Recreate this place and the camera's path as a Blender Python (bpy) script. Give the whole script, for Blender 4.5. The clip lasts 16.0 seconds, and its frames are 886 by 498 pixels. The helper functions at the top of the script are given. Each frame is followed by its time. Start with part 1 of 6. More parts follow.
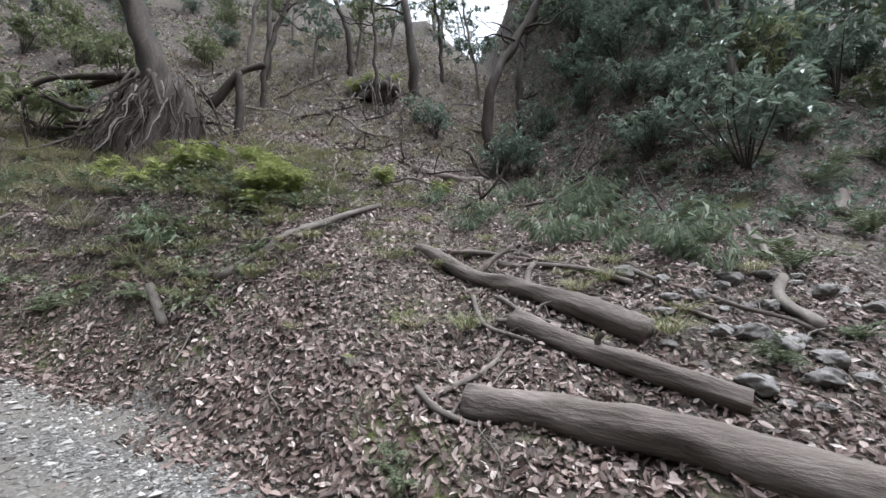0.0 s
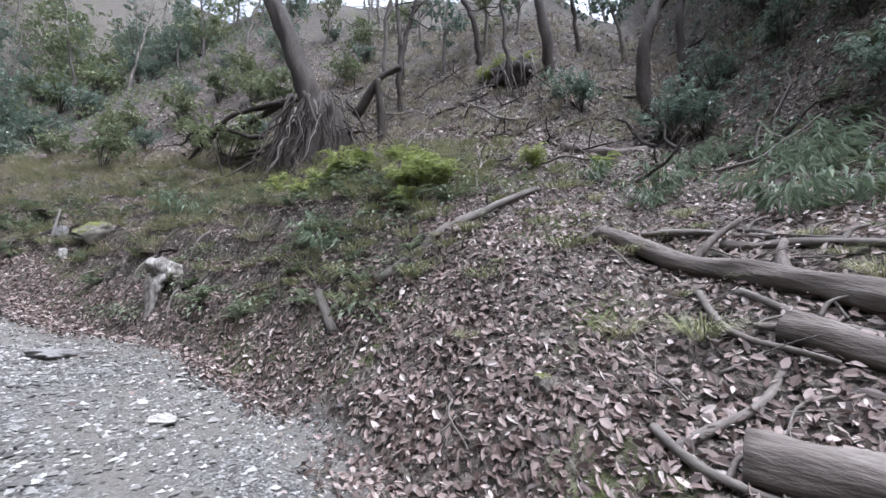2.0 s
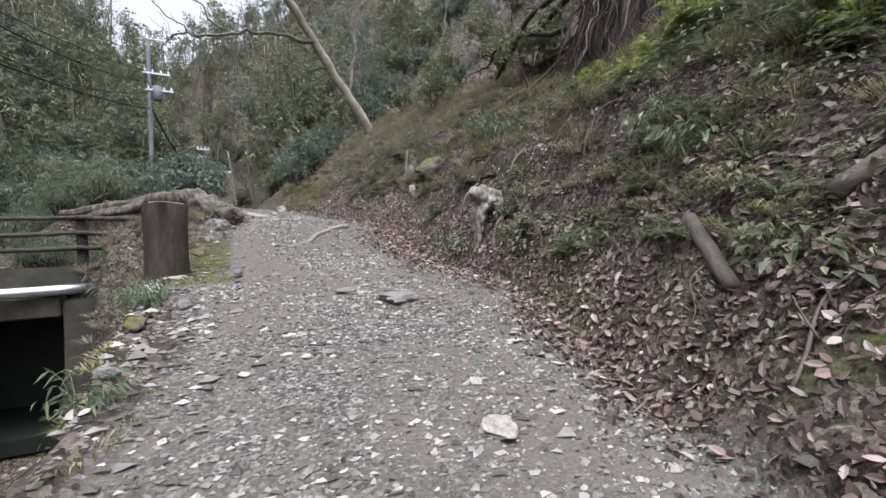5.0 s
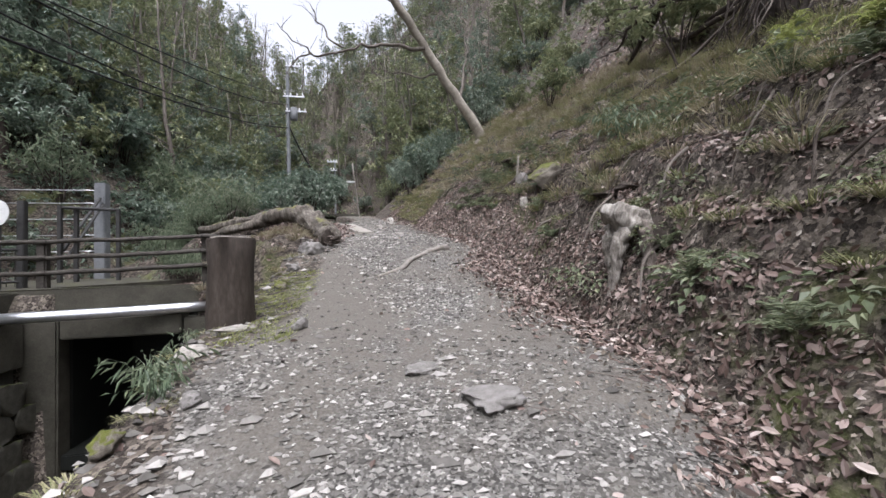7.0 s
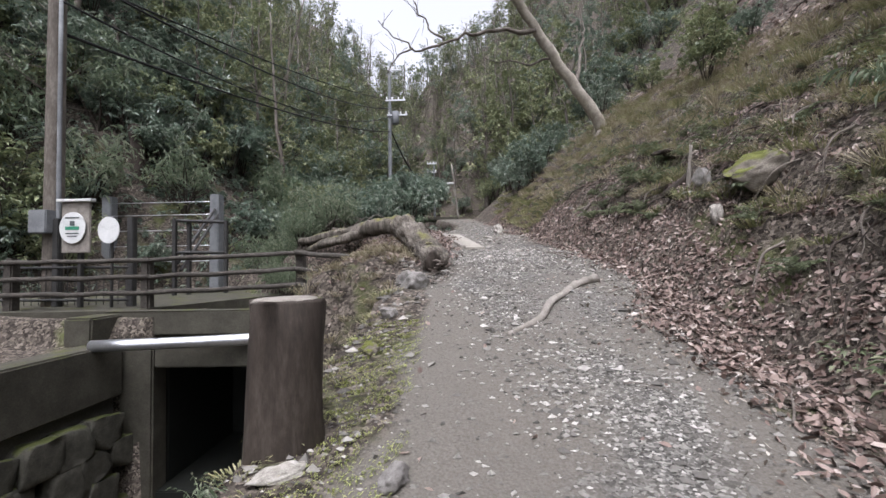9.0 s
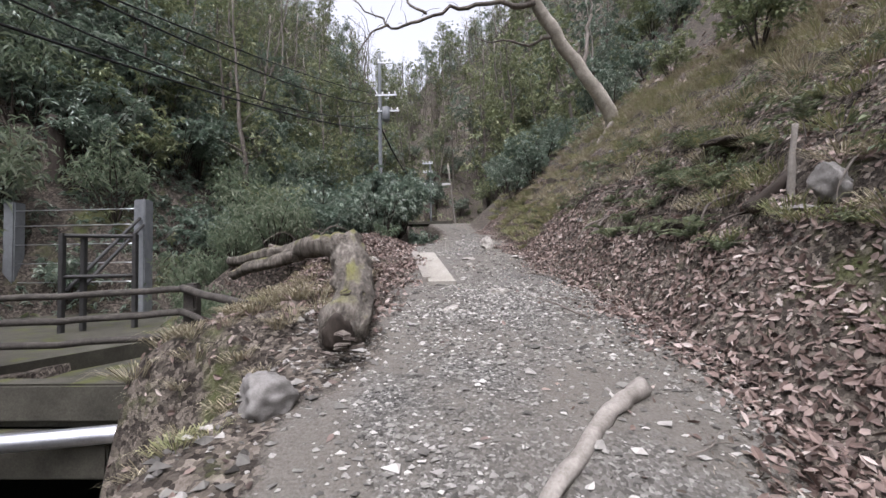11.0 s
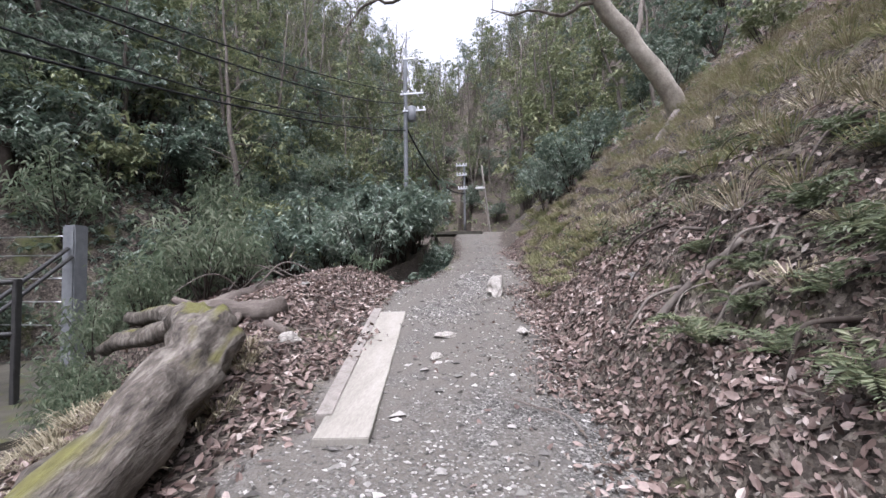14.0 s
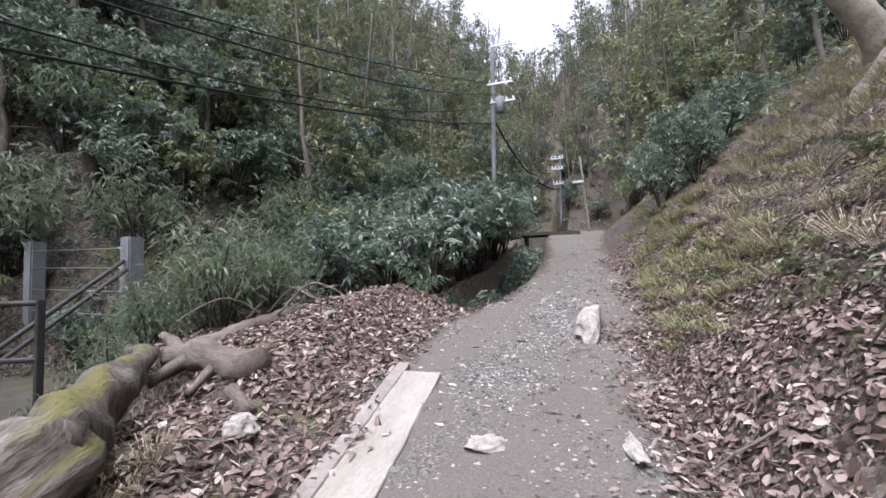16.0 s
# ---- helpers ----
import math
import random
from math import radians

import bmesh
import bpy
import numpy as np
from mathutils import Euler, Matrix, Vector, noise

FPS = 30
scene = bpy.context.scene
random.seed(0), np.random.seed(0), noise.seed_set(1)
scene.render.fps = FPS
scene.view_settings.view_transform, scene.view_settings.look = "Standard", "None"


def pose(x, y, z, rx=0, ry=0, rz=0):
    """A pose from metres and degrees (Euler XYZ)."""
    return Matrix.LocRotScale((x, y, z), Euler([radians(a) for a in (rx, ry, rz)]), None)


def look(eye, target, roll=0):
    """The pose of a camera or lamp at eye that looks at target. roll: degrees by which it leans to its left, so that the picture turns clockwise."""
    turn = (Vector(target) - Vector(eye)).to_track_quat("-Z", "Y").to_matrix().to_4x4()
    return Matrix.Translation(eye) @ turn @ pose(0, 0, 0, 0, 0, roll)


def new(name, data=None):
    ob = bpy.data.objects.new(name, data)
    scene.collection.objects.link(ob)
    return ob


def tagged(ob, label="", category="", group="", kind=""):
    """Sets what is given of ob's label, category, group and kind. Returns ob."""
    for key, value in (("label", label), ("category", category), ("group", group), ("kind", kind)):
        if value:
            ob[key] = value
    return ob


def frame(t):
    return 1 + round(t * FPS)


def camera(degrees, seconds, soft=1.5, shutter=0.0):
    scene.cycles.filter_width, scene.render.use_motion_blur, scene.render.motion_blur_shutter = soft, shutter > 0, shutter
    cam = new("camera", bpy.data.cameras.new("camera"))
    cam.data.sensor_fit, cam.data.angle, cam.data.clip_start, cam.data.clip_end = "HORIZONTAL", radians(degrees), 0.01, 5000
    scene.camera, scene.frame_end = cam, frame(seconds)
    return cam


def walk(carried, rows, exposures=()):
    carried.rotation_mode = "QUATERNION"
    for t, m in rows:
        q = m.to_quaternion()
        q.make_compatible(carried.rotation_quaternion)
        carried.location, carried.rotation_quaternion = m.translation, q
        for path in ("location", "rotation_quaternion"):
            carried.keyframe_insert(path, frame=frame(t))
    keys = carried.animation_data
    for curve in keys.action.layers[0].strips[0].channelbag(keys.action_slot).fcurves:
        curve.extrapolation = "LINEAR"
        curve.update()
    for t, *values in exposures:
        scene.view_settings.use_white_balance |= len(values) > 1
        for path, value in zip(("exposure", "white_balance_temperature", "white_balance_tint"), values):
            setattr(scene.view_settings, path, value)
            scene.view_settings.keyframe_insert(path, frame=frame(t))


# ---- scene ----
cam = camera(94.3, 16.0)
PATH = [
    (0, (-0.051, -0.109, 1.549), (1.908, -0.039, 1.944), -2.5),
    (0.5, (0.222, -0.066, 1.553), (2.185, 0.058, 1.917), -2.7),
    (1, (0.403, -0.004, 1.571), (2.333, 0.364, 1.941), -3.0),
    (1.5, (0.563, 0.175, 1.584), (2.445, 0.735, 1.966), -3.0),
    (2, (0.674, 0.43, 1.693), (2.505, 1.13, 2.088), -2.8),
    (2.5, (0.779, 0.6, 1.688), (2.573, 1.386, 2.091), -2.9),
    (3, (0.943, 0.866, 1.765), (2.719, 1.755, 2.005), -2.6),
    (3.5, (1.075, 1.111, 1.866), (2.693, 2.288, 1.865), -2.6),
    (4, (1.254, 1.296, 1.892), (2.852, 2.499, 1.892), -2.6),
    (4.5, (1.439, 1.463, 2.027), (2.76, 2.965, 2.035), -2.6),
    (5, (1.635, 1.708, 2.022), (2.558, 3.482, 2.058), -2.5),
    (5.2, (1.743, 1.787, 2.085), (2.59, 3.599, 2.122), -2.3),
    (7.3, (2.246, 3.226, 2.528), (2.531, 5.204, 2.598), -1.5),
    (7.5, (2.22, 3.442, 2.586), (2.415, 5.431, 2.657), -1.4),
    (8, (2.19, 3.94, 2.711), (2.312, 5.935, 2.783), -1.2),
    (8.5, (2.079, 4.422, 2.827), (2.134, 6.42, 2.9), -1.1),
    (8.7, (1.996, 4.595, 2.884), (1.951, 6.593, 2.956), -0.9),
    (10.8, (2.61, 7.446, 3.453), (2.537, 9.443, 3.528), -0.9),
    (11, (2.683, 7.655, 3.548), (2.615, 9.652, 3.622), -0.9),
    (11.5, (2.776, 8.211, 3.762), (2.715, 10.209, 3.837), -0.9),
    (12, (2.931, 8.679, 3.858), (2.869, 10.676, 3.932), -0.9),
    (12.5, (3.148, 9.172, 4.093), (3.011, 11.166, 4.169), -0.9),
    (13, (3.361, 9.803, 4.226), (3.211, 11.796, 4.303), -0.9),
    (13.5, (3.533, 10.353, 4.378), (3.395, 12.347, 4.456), -0.8),
    (14, (3.603, 10.831, 4.501), (3.324, 12.81, 4.58), -0.7),
    (14.5, (3.69, 11.42, 4.651), (3.353, 13.39, 4.728), -0.6),
    (15, (3.71, 11.857, 4.805), (3.289, 13.81, 4.881), -0.5),
    (15.5, (3.751, 12.444, 4.839), (3.062, 14.32, 4.912), -0.5),
    (16, (3.686, 13.087, 4.882), (2.958, 14.948, 4.955), -0.4),
]
walk(cam, [(t, look(eye, target, roll)) for t, eye, target, roll in PATH], exposures=[(0, 1.65, 5800, 11), (2, 1.8, 5500, 15), (2.5, 1.65, 5500, 15), (3.5, 1.4, 5650, 18), (5, 1.4, 6000, 16), (11, 1.38, 6100, 18), (13.5, 1.55, 5900, 20), (16, 1.65, 5900, 21)])

# ---- light ----
world = bpy.data.worlds.new("overcast_sky")
scene.world = world
world.use_nodes = True
wn, wl = world.node_tree.nodes, world.node_tree.links
sky = wn.new("ShaderNodeTexSky")
sky.sky_type, sky.sun_disc = "NISHITA", False
sky.sun_elevation, sky.sun_rotation = radians(68), radians(190)
sky.dust_density, sky.ozone_density, sky.air_density = 6.0, 0.6, 1.0
grey = wn.new("ShaderNodeHueSaturation")
grey.inputs["Saturation"].default_value = 0.16
wl.new(sky.outputs[0], grey.inputs["Color"])
wl.new(grey.outputs[0], wn["Background"].inputs["Color"])
wn["Background"].inputs["Strength"].default_value = 0.15
sun_data = bpy.data.lights.new("sun", "SUN")
sun_data.energy, sun_data.angle, sun_data.color = 0.6, radians(40), (1.0, 0.985, 0.97)
sun = new("sun", sun_data)
sun.matrix_world = look((0, 0, 40), (0.12 * 14, 0.62 * 14, 40 - 24))

# ---- the lie of the land ----
ROAD_Z = [(-60, -6.0), (-8, -0.6), (-3, 0.05), (0, 0.35), (2, 0.82), (3.5, 1.18), (5.4, 1.68), (7.3, 1.93), (8.6, 2.18), (9.8, 2.6), (11.7, 3.02),
          (13, 3.16), (14.4, 3.38), (16.2, 3.7), (18, 3.88), (22, 4.45), (38.7, 6.62), (54, 7.9), (80, 10.0)]
ROAD_LEFT = [(-60, -3.0), (0, -2.2), (3, 0.85), (4.3, 1.08), (5.3, 1.0), (6.8, 0.86), (8.3, 0.92), (9.5, 1.15), (11.5, 1.5), (13, 1.6), (16, 1.6), (19, 1.3), (20.5, 1.9), (22, 2.15), (26, 2.0), (33, 1.2), (39, 0.6), (80, 0.0)]
# y, foot of the bank, steepness and width of the lower face, steepness above
BANK = [(-60, 2.2, 0.9, 2.0, 0.6), (-6, 1.6, 0.7, 3.0, 0.6), (-2.5, 1.5, 0.64, 3.0, 0.48), (0, 2.2, 0.69, 3.0, 0.58), (1.4, 2.95, 1.0, 1.6, 0.66), (3, 3.75, 1.15, 2.6, 0.64), (5, 4.45, 1.6, 1.3, 0.72),
        (9, 4.75, 1.4, 1.3, 0.72), (13, 4.62, 1.12, 2.0, 0.75), (17, 4.25, 1.05, 2.0, 0.75), (22, 4.25, 0.98, 4.0, 0.8), (31, 3.7, 0.95, 4.0, 0.8), (40, 3.8, 0.9, 4.0, 0.8), (80, 5.0, 0.9, 4.0, 0.7)]
HILL_LEFT = [(-60, -12), (14, -12), (19, -9.5), (20.5, -6.2), (23, -4.4), (40, -4.6), (60, -7), (80, -9)]


# how far from the foot of the bank the fallen leaves begin
LEAVES_FROM = [(-10, -0.15), (5.5, -0.08), (6.8, -0.6), (9, -0.6), (10.5, -0.22), (20, -0.12), (60, -0.3)]

# how far soil and leaves spread over the valley side of the track
SOIL_TO = [(-60, 0.0), (3, 0.15), (5.5, 0.3), (8, 0.42), (10, 0.35), (11.5, 0.4), (15, 0.35), (18, 0.1), (60, 0.0)]


def along(table, y, k=1):
    return np.interp(y, [r[0] for r in table], [r[k] for r in table])


def ramp(v, a, b):
    s = np.clip((v - a) / (b - a), 0, 1)
    return s * s * (3 - 2 * s)


def lumps(x, y, size, seed=0):
    """Smooth random relief between -1 and 1, with lumps of that many metres."""
    u, v = x / size + 17.3 * seed, y / size - 9.1 * seed
    i, j = np.floor(u), np.floor(v)
    f, g = u - i, v - j
    f, g = f * f * (3 - 2 * f), g * g * (3 - 2 * g)

    def at(p, q):
        s = np.sin(p * 127.1 + q * 311.7 + seed * 74.7) * 43758.5453
        return 2 * (s - np.floor(s)) - 1
    return (at(i, j) * (1 - f) + at(i + 1, j) * f) * (1 - g) + (at(i, j + 1) * (1 - f) + at(i + 1, j + 1) * f) * g


def height(x, y, rough=True):
    """Height of the ground."""
    x, y = np.asarray(x, float), np.asarray(y, float)
    road = along(ROAD_Z, y)
    left, foot = along(ROAD_LEFT, y), along(BANK, y)
    steep, wide, upper = along(BANK, y, 2), along(BANK, y, 3), along(BANK, y, 4)
    d = np.maximum(x - foot, 0)
    bank = steep * np.minimum(d, wide) + upper * np.clip(d - wide, 0, 50) + 0.25 * np.clip(d - wide - 50, 0, 200)
    bank = bank + (0.75 - 0.25 * ramp(y, -6, -2.5)) * np.clip(x - 7.2 - 3.8 * ramp(y, -6, -2.5) - 1.0 * ramp(y, 0, 4), 0, 16)
    z = road + bank - 0.05 * np.exp(-((x - foot) / 0.5) ** 2)
    # left shoulder, then the stream bed, the terrace and the hill
    e = np.maximum(left - x, 0)
    mound = ramp(y, 10.0, 11.6) * (ramp(x, -1.15, -0.4) * (1 - ramp(y, 15.2, 17.0)) + ramp(y, 15.2, 17.0)) * (1 - ramp(y, 19.8, 21.0))
    shoulder = 0.32 * mound * ramp(e, 0.2, 1.4)
    bed = np.where(y < 16.6, -1.5 + 0.12 * (y - 12), road - 3.0)
    drop_far = np.minimum(3.2 * np.maximum(e - 0.05, 0), 20)
    drop_mound = (0.6 - 0.28 * ramp(y, 13, 15.5) - 0.2 * ramp(y, 15.5, 17)) * np.maximum(e - 0.7, 0) + 0.7 * np.maximum(-2.4 - x, 0)
    fall = drop_far * (1 - mound) + drop_mound * mound
    terrace = 1.55 + 0.5 * ramp(y, 12.2, 12.5) + np.maximum(y - 21, 0) * 0.12
    channel = ((x > -4.3) & (y < 12.3)) | ((np.abs(x + 2.35) < 1.3) & (y < 15.4)) | ((x > left - 1.5) & (y > 20.6))
    floor = np.where(channel, bed, terrace)
    ledge = (x <= left - 1.5) & (y > 20.6)
    floor = np.where((y > 16.4) & (y < 20.6), terrace, floor)
    low = np.minimum(floor, road)
    z = np.where(x < left, np.maximum(road + shoulder - fall, low), z)
    z = np.where(ledge, road - 0.12 - 0.22 * np.maximum(left - 1.5 - x, 0), z)
    hill_at = along(HILL_LEFT, y)
    h = np.maximum(hill_at - x, 0)
    slope = terrace + 1.15 * np.minimum(h, 22) + 0.4 * np.clip(h - 22, 0, 120)
    z = np.where(h > 0, np.where(ledge, np.maximum(z, slope), slope), z)
    z = z + (0.5 + 0.35 * ramp(x, -17, 1)) * np.clip(y - 57, 0, 50) + 0.1 * np.clip(y - 118, 0, 300)
    if rough:
        on_road = ramp(x, left - 0.3, left + 0.3) * (1 - ramp(x, foot - 0.5, foot + 0.2))
        big = 0.10 * lumps(x, y, 1.1, 1) + 0.06 * lumps(x, y, 0.45, 2) + 0.025 * lumps(x, y, 0.2, 3)
        small = 0.03 * lumps(x, y, 0.9, 4) + 0.012 * lumps(x, y, 0.25, 5)
        far = np.clip((np.abs(x - 3) - 12) / 20, 0, 1) * 1.5 * lumps(x, y, 7.0, 6)
        wander = 0.4 * lumps(x, y, 1.3, 62) + 0.2 * lumps(x, y, 0.5, 63)
        q = (bank + wander) / 0.62
        stepped = (np.floor(q) + ramp(q - np.floor(q), 0.4, 0.95)) * 0.62 - wander
        z = z + 0.6 * (stepped - bank) * ramp(d, 0.15, 0.8) * (1 - ramp(d, 4, 6)) * ramp(y, 2.5, 4.5) * (1 - ramp(y, 24, 28))
        z = z + np.where(np.abs(x + 2.4) < 1.45, 0.3, 1.0) * (big * (1 - on_road) + small * on_road) + far
    return z


def worn_bare(x, y):
    """Where wheels and feet have worn the gravel off the track: two ruts and loose patches."""
    left, foot = along(ROAD_LEFT, y), along(BANK, y)
    u = (x - left) / (foot - left)
    ruts = np.exp(-((u - 0.2) / 0.13) ** 2) + np.exp(-((u - 0.76) / 0.12) ** 2)
    return np.clip(ramp(y, 4, 7.5) * (0.85 * ruts + 0.75 * lumps(x, y * 0.5, 0.8, 57) + 0.4 * lumps(x, y, 0.33, 58)) + 0.8 * ramp(y, 20, 25), 0, 1)


# ---- materials ----
def material(name, rough=0.8, spec=0.3, metal=0.0):
    m = bpy.data.materials.new(name)
    m.use_nodes = True
    b = m.node_tree.nodes["Principled BSDF"]
    b.inputs["Roughness"].default_value = rough
    b.inputs["Specular IOR Level"].default_value = spec
    b.inputs["Metallic"].default_value = metal
    return m, m.node_tree.nodes, m.node_tree.links, b


def node(nodes, kind, **inputs):
    n = nodes.new(kind)
    for k, v in inputs.items():
        n.inputs[k.replace("_", " ")].default_value = v
    return n


def ramp_node(nodes, stops):
    n = nodes.new("ShaderNodeValToRGB")
    els = n.color_ramp.elements
    while len(els) < len(stops):
        els.new(0.5)
    for e, (p, c) in zip(els, stops):
        e.position, e.color = p, (*c, 1)
    return n


def coords(nodes, links, scale, stretch=(1, 1, 1)):
    tc = nodes.new("ShaderNodeTexCoord")
    mp = nodes.new("ShaderNodeMapping")
    mp.inputs["Scale"].default_value = [scale * s for s in stretch]
    links.new(tc.outputs["Object"], mp.inputs["Vector"])
    return mp.outputs[0]


def speckled(name, stops, scale=6.0, rough=0.85, spec=0.25, bump=0.4, fine=40.0, stretch=(1, 1, 1), metal=0.0, moss=None, bump_dist=0.02):
    """A surface of several tones at two scales, with relief; moss: the green that lies on its upper faces in patches, and how much."""
    m, n, l, b = material(name, rough, spec, metal)
    v = coords(n, l, 1.0, stretch)
    big = node(n, "ShaderNodeTexNoise", Scale=scale, Detail=6.0, Roughness=0.65)
    small = node(n, "ShaderNodeTexNoise", Scale=fine, Detail=4.0, Roughness=0.7)
    l.new(v, big.inputs["Vector"]), l.new(v, small.inputs["Vector"])
    mix = n.new("ShaderNodeMix")
    mix.inputs["Factor"].default_value = 0.42
    l.new(big.outputs["Fac"], mix.inputs["A"]), l.new(small.outputs["Fac"], mix.inputs["B"])
    r = ramp_node(n, stops)
    l.new(mix.outputs["Result"], r.inputs["Fac"])
    colour = r.outputs["Color"]
    if moss:
        green, amount = moss
        geo = n.new("ShaderNodeNewGeometry")
        sep = n.new("ShaderNodeSeparateXYZ")
        l.new(geo.outputs["Normal"], sep.inputs[0])
        patch = node(n, "ShaderNodeTexNoise", Scale=2.3, Detail=5.0)
        l.new(v, patch.inputs["Vector"])
        add = n.new("ShaderNodeMath")
        add.operation = "MULTIPLY_ADD"
        add.inputs[1].default_value = 0.35
        l.new(sep.outputs["Z"], add.inputs[0]), l.new(patch.outputs["Fac"], add.inputs[2])
        mr = node(n, "ShaderNodeMapRange")
        mr.inputs["From Min"].default_value, mr.inputs["From Max"].default_value = 0.95 - amount, 1.05 - amount
        l.new(add.outputs[0], mr.inputs["Value"])
        gm = n.new("ShaderNodeMix")
        gm.data_type = "RGBA"
        gr = ramp_node(n, [(0.3, tuple(0.55 * c for c in green)), (0.7, green)])
        l.new(small.outputs["Fac"], gr.inputs["Fac"])
        l.new(mr.outputs[0], gm.inputs["Factor"]), l.new(colour, gm.inputs["A"]), l.new(gr.outputs["Color"], gm.inputs["B"])
        colour = gm.outputs["Result"]
    l.new(colour, b.inputs["Base Color"])
    bp = node(n, "ShaderNodeBump", Strength=bump, Distance=bump_dist)
    l.new(mix.outputs["Result"], bp.inputs["Height"])
    l.new(bp.outputs[0], b.inputs["Normal"])
    return m


def leafy(name, stops, rough=0.55, spec=0.4, thin=0.25, by_object=0.0):
    """Leaves: one tone a leaf, with some light passing through them."""
    m, n, l, b = material(name, rough, spec)
    geo = n.new("ShaderNodeNewGeometry")
    r = ramp_node(n, stops)
    fac = geo.outputs["Random Per Island"]
    if by_object:
        info = n.new("ShaderNodeObjectInfo")
        mx = n.new("ShaderNodeMix")
        mx.inputs["Factor"].default_value = by_object
        l.new(fac, mx.inputs["A"]), l.new(info.outputs["Random"], mx.inputs["B"])
        fac = mx.outputs["Result"]
    l.new(fac, r.inputs["Fac"])
    spot = node(n, "ShaderNodeTexNoise", Scale=30.0, Detail=3.0)
    l.new(coords(n, l, 1.0), spot.inputs["Vector"])
    hsv = n.new("ShaderNodeHueSaturation")
    mr = node(n, "ShaderNodeMapRange")
    mr.inputs["To Min"].default_value, mr.inputs["To Max"].default_value = 0.65, 1.35
    l.new(spot.outputs["Fac"], mr.inputs["Value"]), l.new(mr.outputs[0], hsv.inputs["Value"])
    l.new(r.outputs["Color"], hsv.inputs["Color"])
    l.new(hsv.outputs["Color"], b.inputs["Base Color"])
    if thin:
        out = n["Material Output"]
        tr = n.new("ShaderNodeBsdfTranslucent")
        ms = n.new("ShaderNodeMixShader")
        ms.inputs[0].default_value = thin
        l.new(hsv.outputs["Color"], tr.inputs["Color"])
        l.new(b.outputs[0], ms.inputs[1]), l.new(tr.outputs[0], ms.inputs[2]), l.new(ms.outputs[0], out.inputs["Surface"])
    return m


def ground_material():
    """Gravel on the road, dark soil with rotted litter on the banks, moss in patches. The mesh carries where the road runs."""
    m, n, l, b = material("ground", 0.9, 0.2)
    v = coords(n, l, 1.0)
    at = n.new("ShaderNodeAttribute")
    at.attribute_name = "road"
    stone = node(n, "ShaderNodeTexVoronoi", Scale=38.0)
    stone2 = node(n, "ShaderNodeTexVoronoi", Scale=62.0)
    patch = node(n, "ShaderNodeTexNoise", Scale=1.1, Detail=6.0, Roughness=0.6)
    fine = node(n, "ShaderNodeTexNoise", Scale=60.0, Detail=5.0, Roughness=0.7)
    for t in (stone, stone2, patch, fine):
        l.new(v, t.inputs["Vector"])
    tone = n.new("ShaderNodeSeparateColor")
    l.new(stone2.outputs["Color"], tone.inputs[0])
    gravel = ramp_node(n, [(0.0, (0.030, 0.028, 0.025)), (0.45, (0.084, 0.080, 0.072)), (0.85, (0.150, 0.144, 0.131)), (1.0, (0.27, 0.262, 0.240))])
    l.new(tone.outputs[0], gravel.inputs["Fac"])
    earth = ramp_node(n, [(0.3, (0.078, 0.071, 0.060)), (0.7, (0.142, 0.131, 0.113))])
    l.new(fine.outputs["Fac"], earth.inputs["Fac"])
    pm = node(n, "ShaderNodeMapRange")
    pm.inputs["From Min"].default_value, pm.inputs["From Max"].default_value = 0.42, 0.6
    l.new(patch.outputs["Fac"], pm.inputs["Value"])
    road = n.new("ShaderNodeMix")
    road.data_type = "RGBA"
    worn = n.new("ShaderNodeAttribute")
    worn.attribute_name = "dirt"
    both = n.new("ShaderNodeMath")
    both.operation, both.use_clamp = "ADD", True
    l.new(pm.outputs[0], both.inputs[0]), l.new(worn.outputs["Fac"], both.inputs[1])
    l.new(both.outputs[0], road.inputs["Factor"]), l.new(gravel.outputs["Color"], road.inputs["A"]), l.new(earth.outputs["Color"], road.inputs["B"])
    soil = ramp_node(n, [(0.25, (0.018, 0.014, 0.011)), (0.45, (0.048, 0.040, 0.032)), (0.65, (0.098, 0.083, 0.067)), (0.82, (0.185, 0.160, 0.133))])
    warp = node(n, "ShaderNodeTexNoise", Scale=14.0, Detail=2.0)
    l.new(v, warp.inputs["Vector"])
    bent = n.new("ShaderNodeMix")
    bent.data_type = "VECTOR"
    bent.inputs["Factor"].default_value = 0.09
    l.new(v, bent.inputs[4]), l.new(warp.outputs["Color"], bent.inputs[5])
    shred = node(n, "ShaderNodeTexVoronoi", Scale=27.0)
    l.new(bent.outputs[1], shred.inputs["Vector"])
    shade = n.new("ShaderNodeSeparateColor")
    l.new(shred.outputs["Color"], shade.inputs[0])
    torn = n.new("ShaderNodeMix")
    torn.inputs["Factor"].default_value = 0.45
    l.new(shade.outputs[0], torn.inputs["A"]), l.new(fine.outputs["Fac"], torn.inputs["B"])
    l.new(torn.outputs["Result"], soil.inputs["Fac"])
    moss_n = node(n, "ShaderNodeTexNoise", Scale=0.8, Detail=7.0, Roughness=0.7)
    l.new(v, moss_n.inputs["Vector"])
    mm = node(n, "ShaderNodeMapRange")
    mm.inputs["From Min"].default_value, mm.inputs["From Max"].default_value = 0.55, 0.68
    l.new(moss_n.outputs["Fac"], mm.inputs["Value"])
    bank = n.new("ShaderNodeMix")
    bank.data_type = "RGBA"
    bank.inputs["B"].default_value = (0.075, 0.085, 0.03, 1)
    l.new(mm.outputs[0], bank.inputs["Factor"]), l.new(soil.outputs["Color"], bank.inputs["A"])
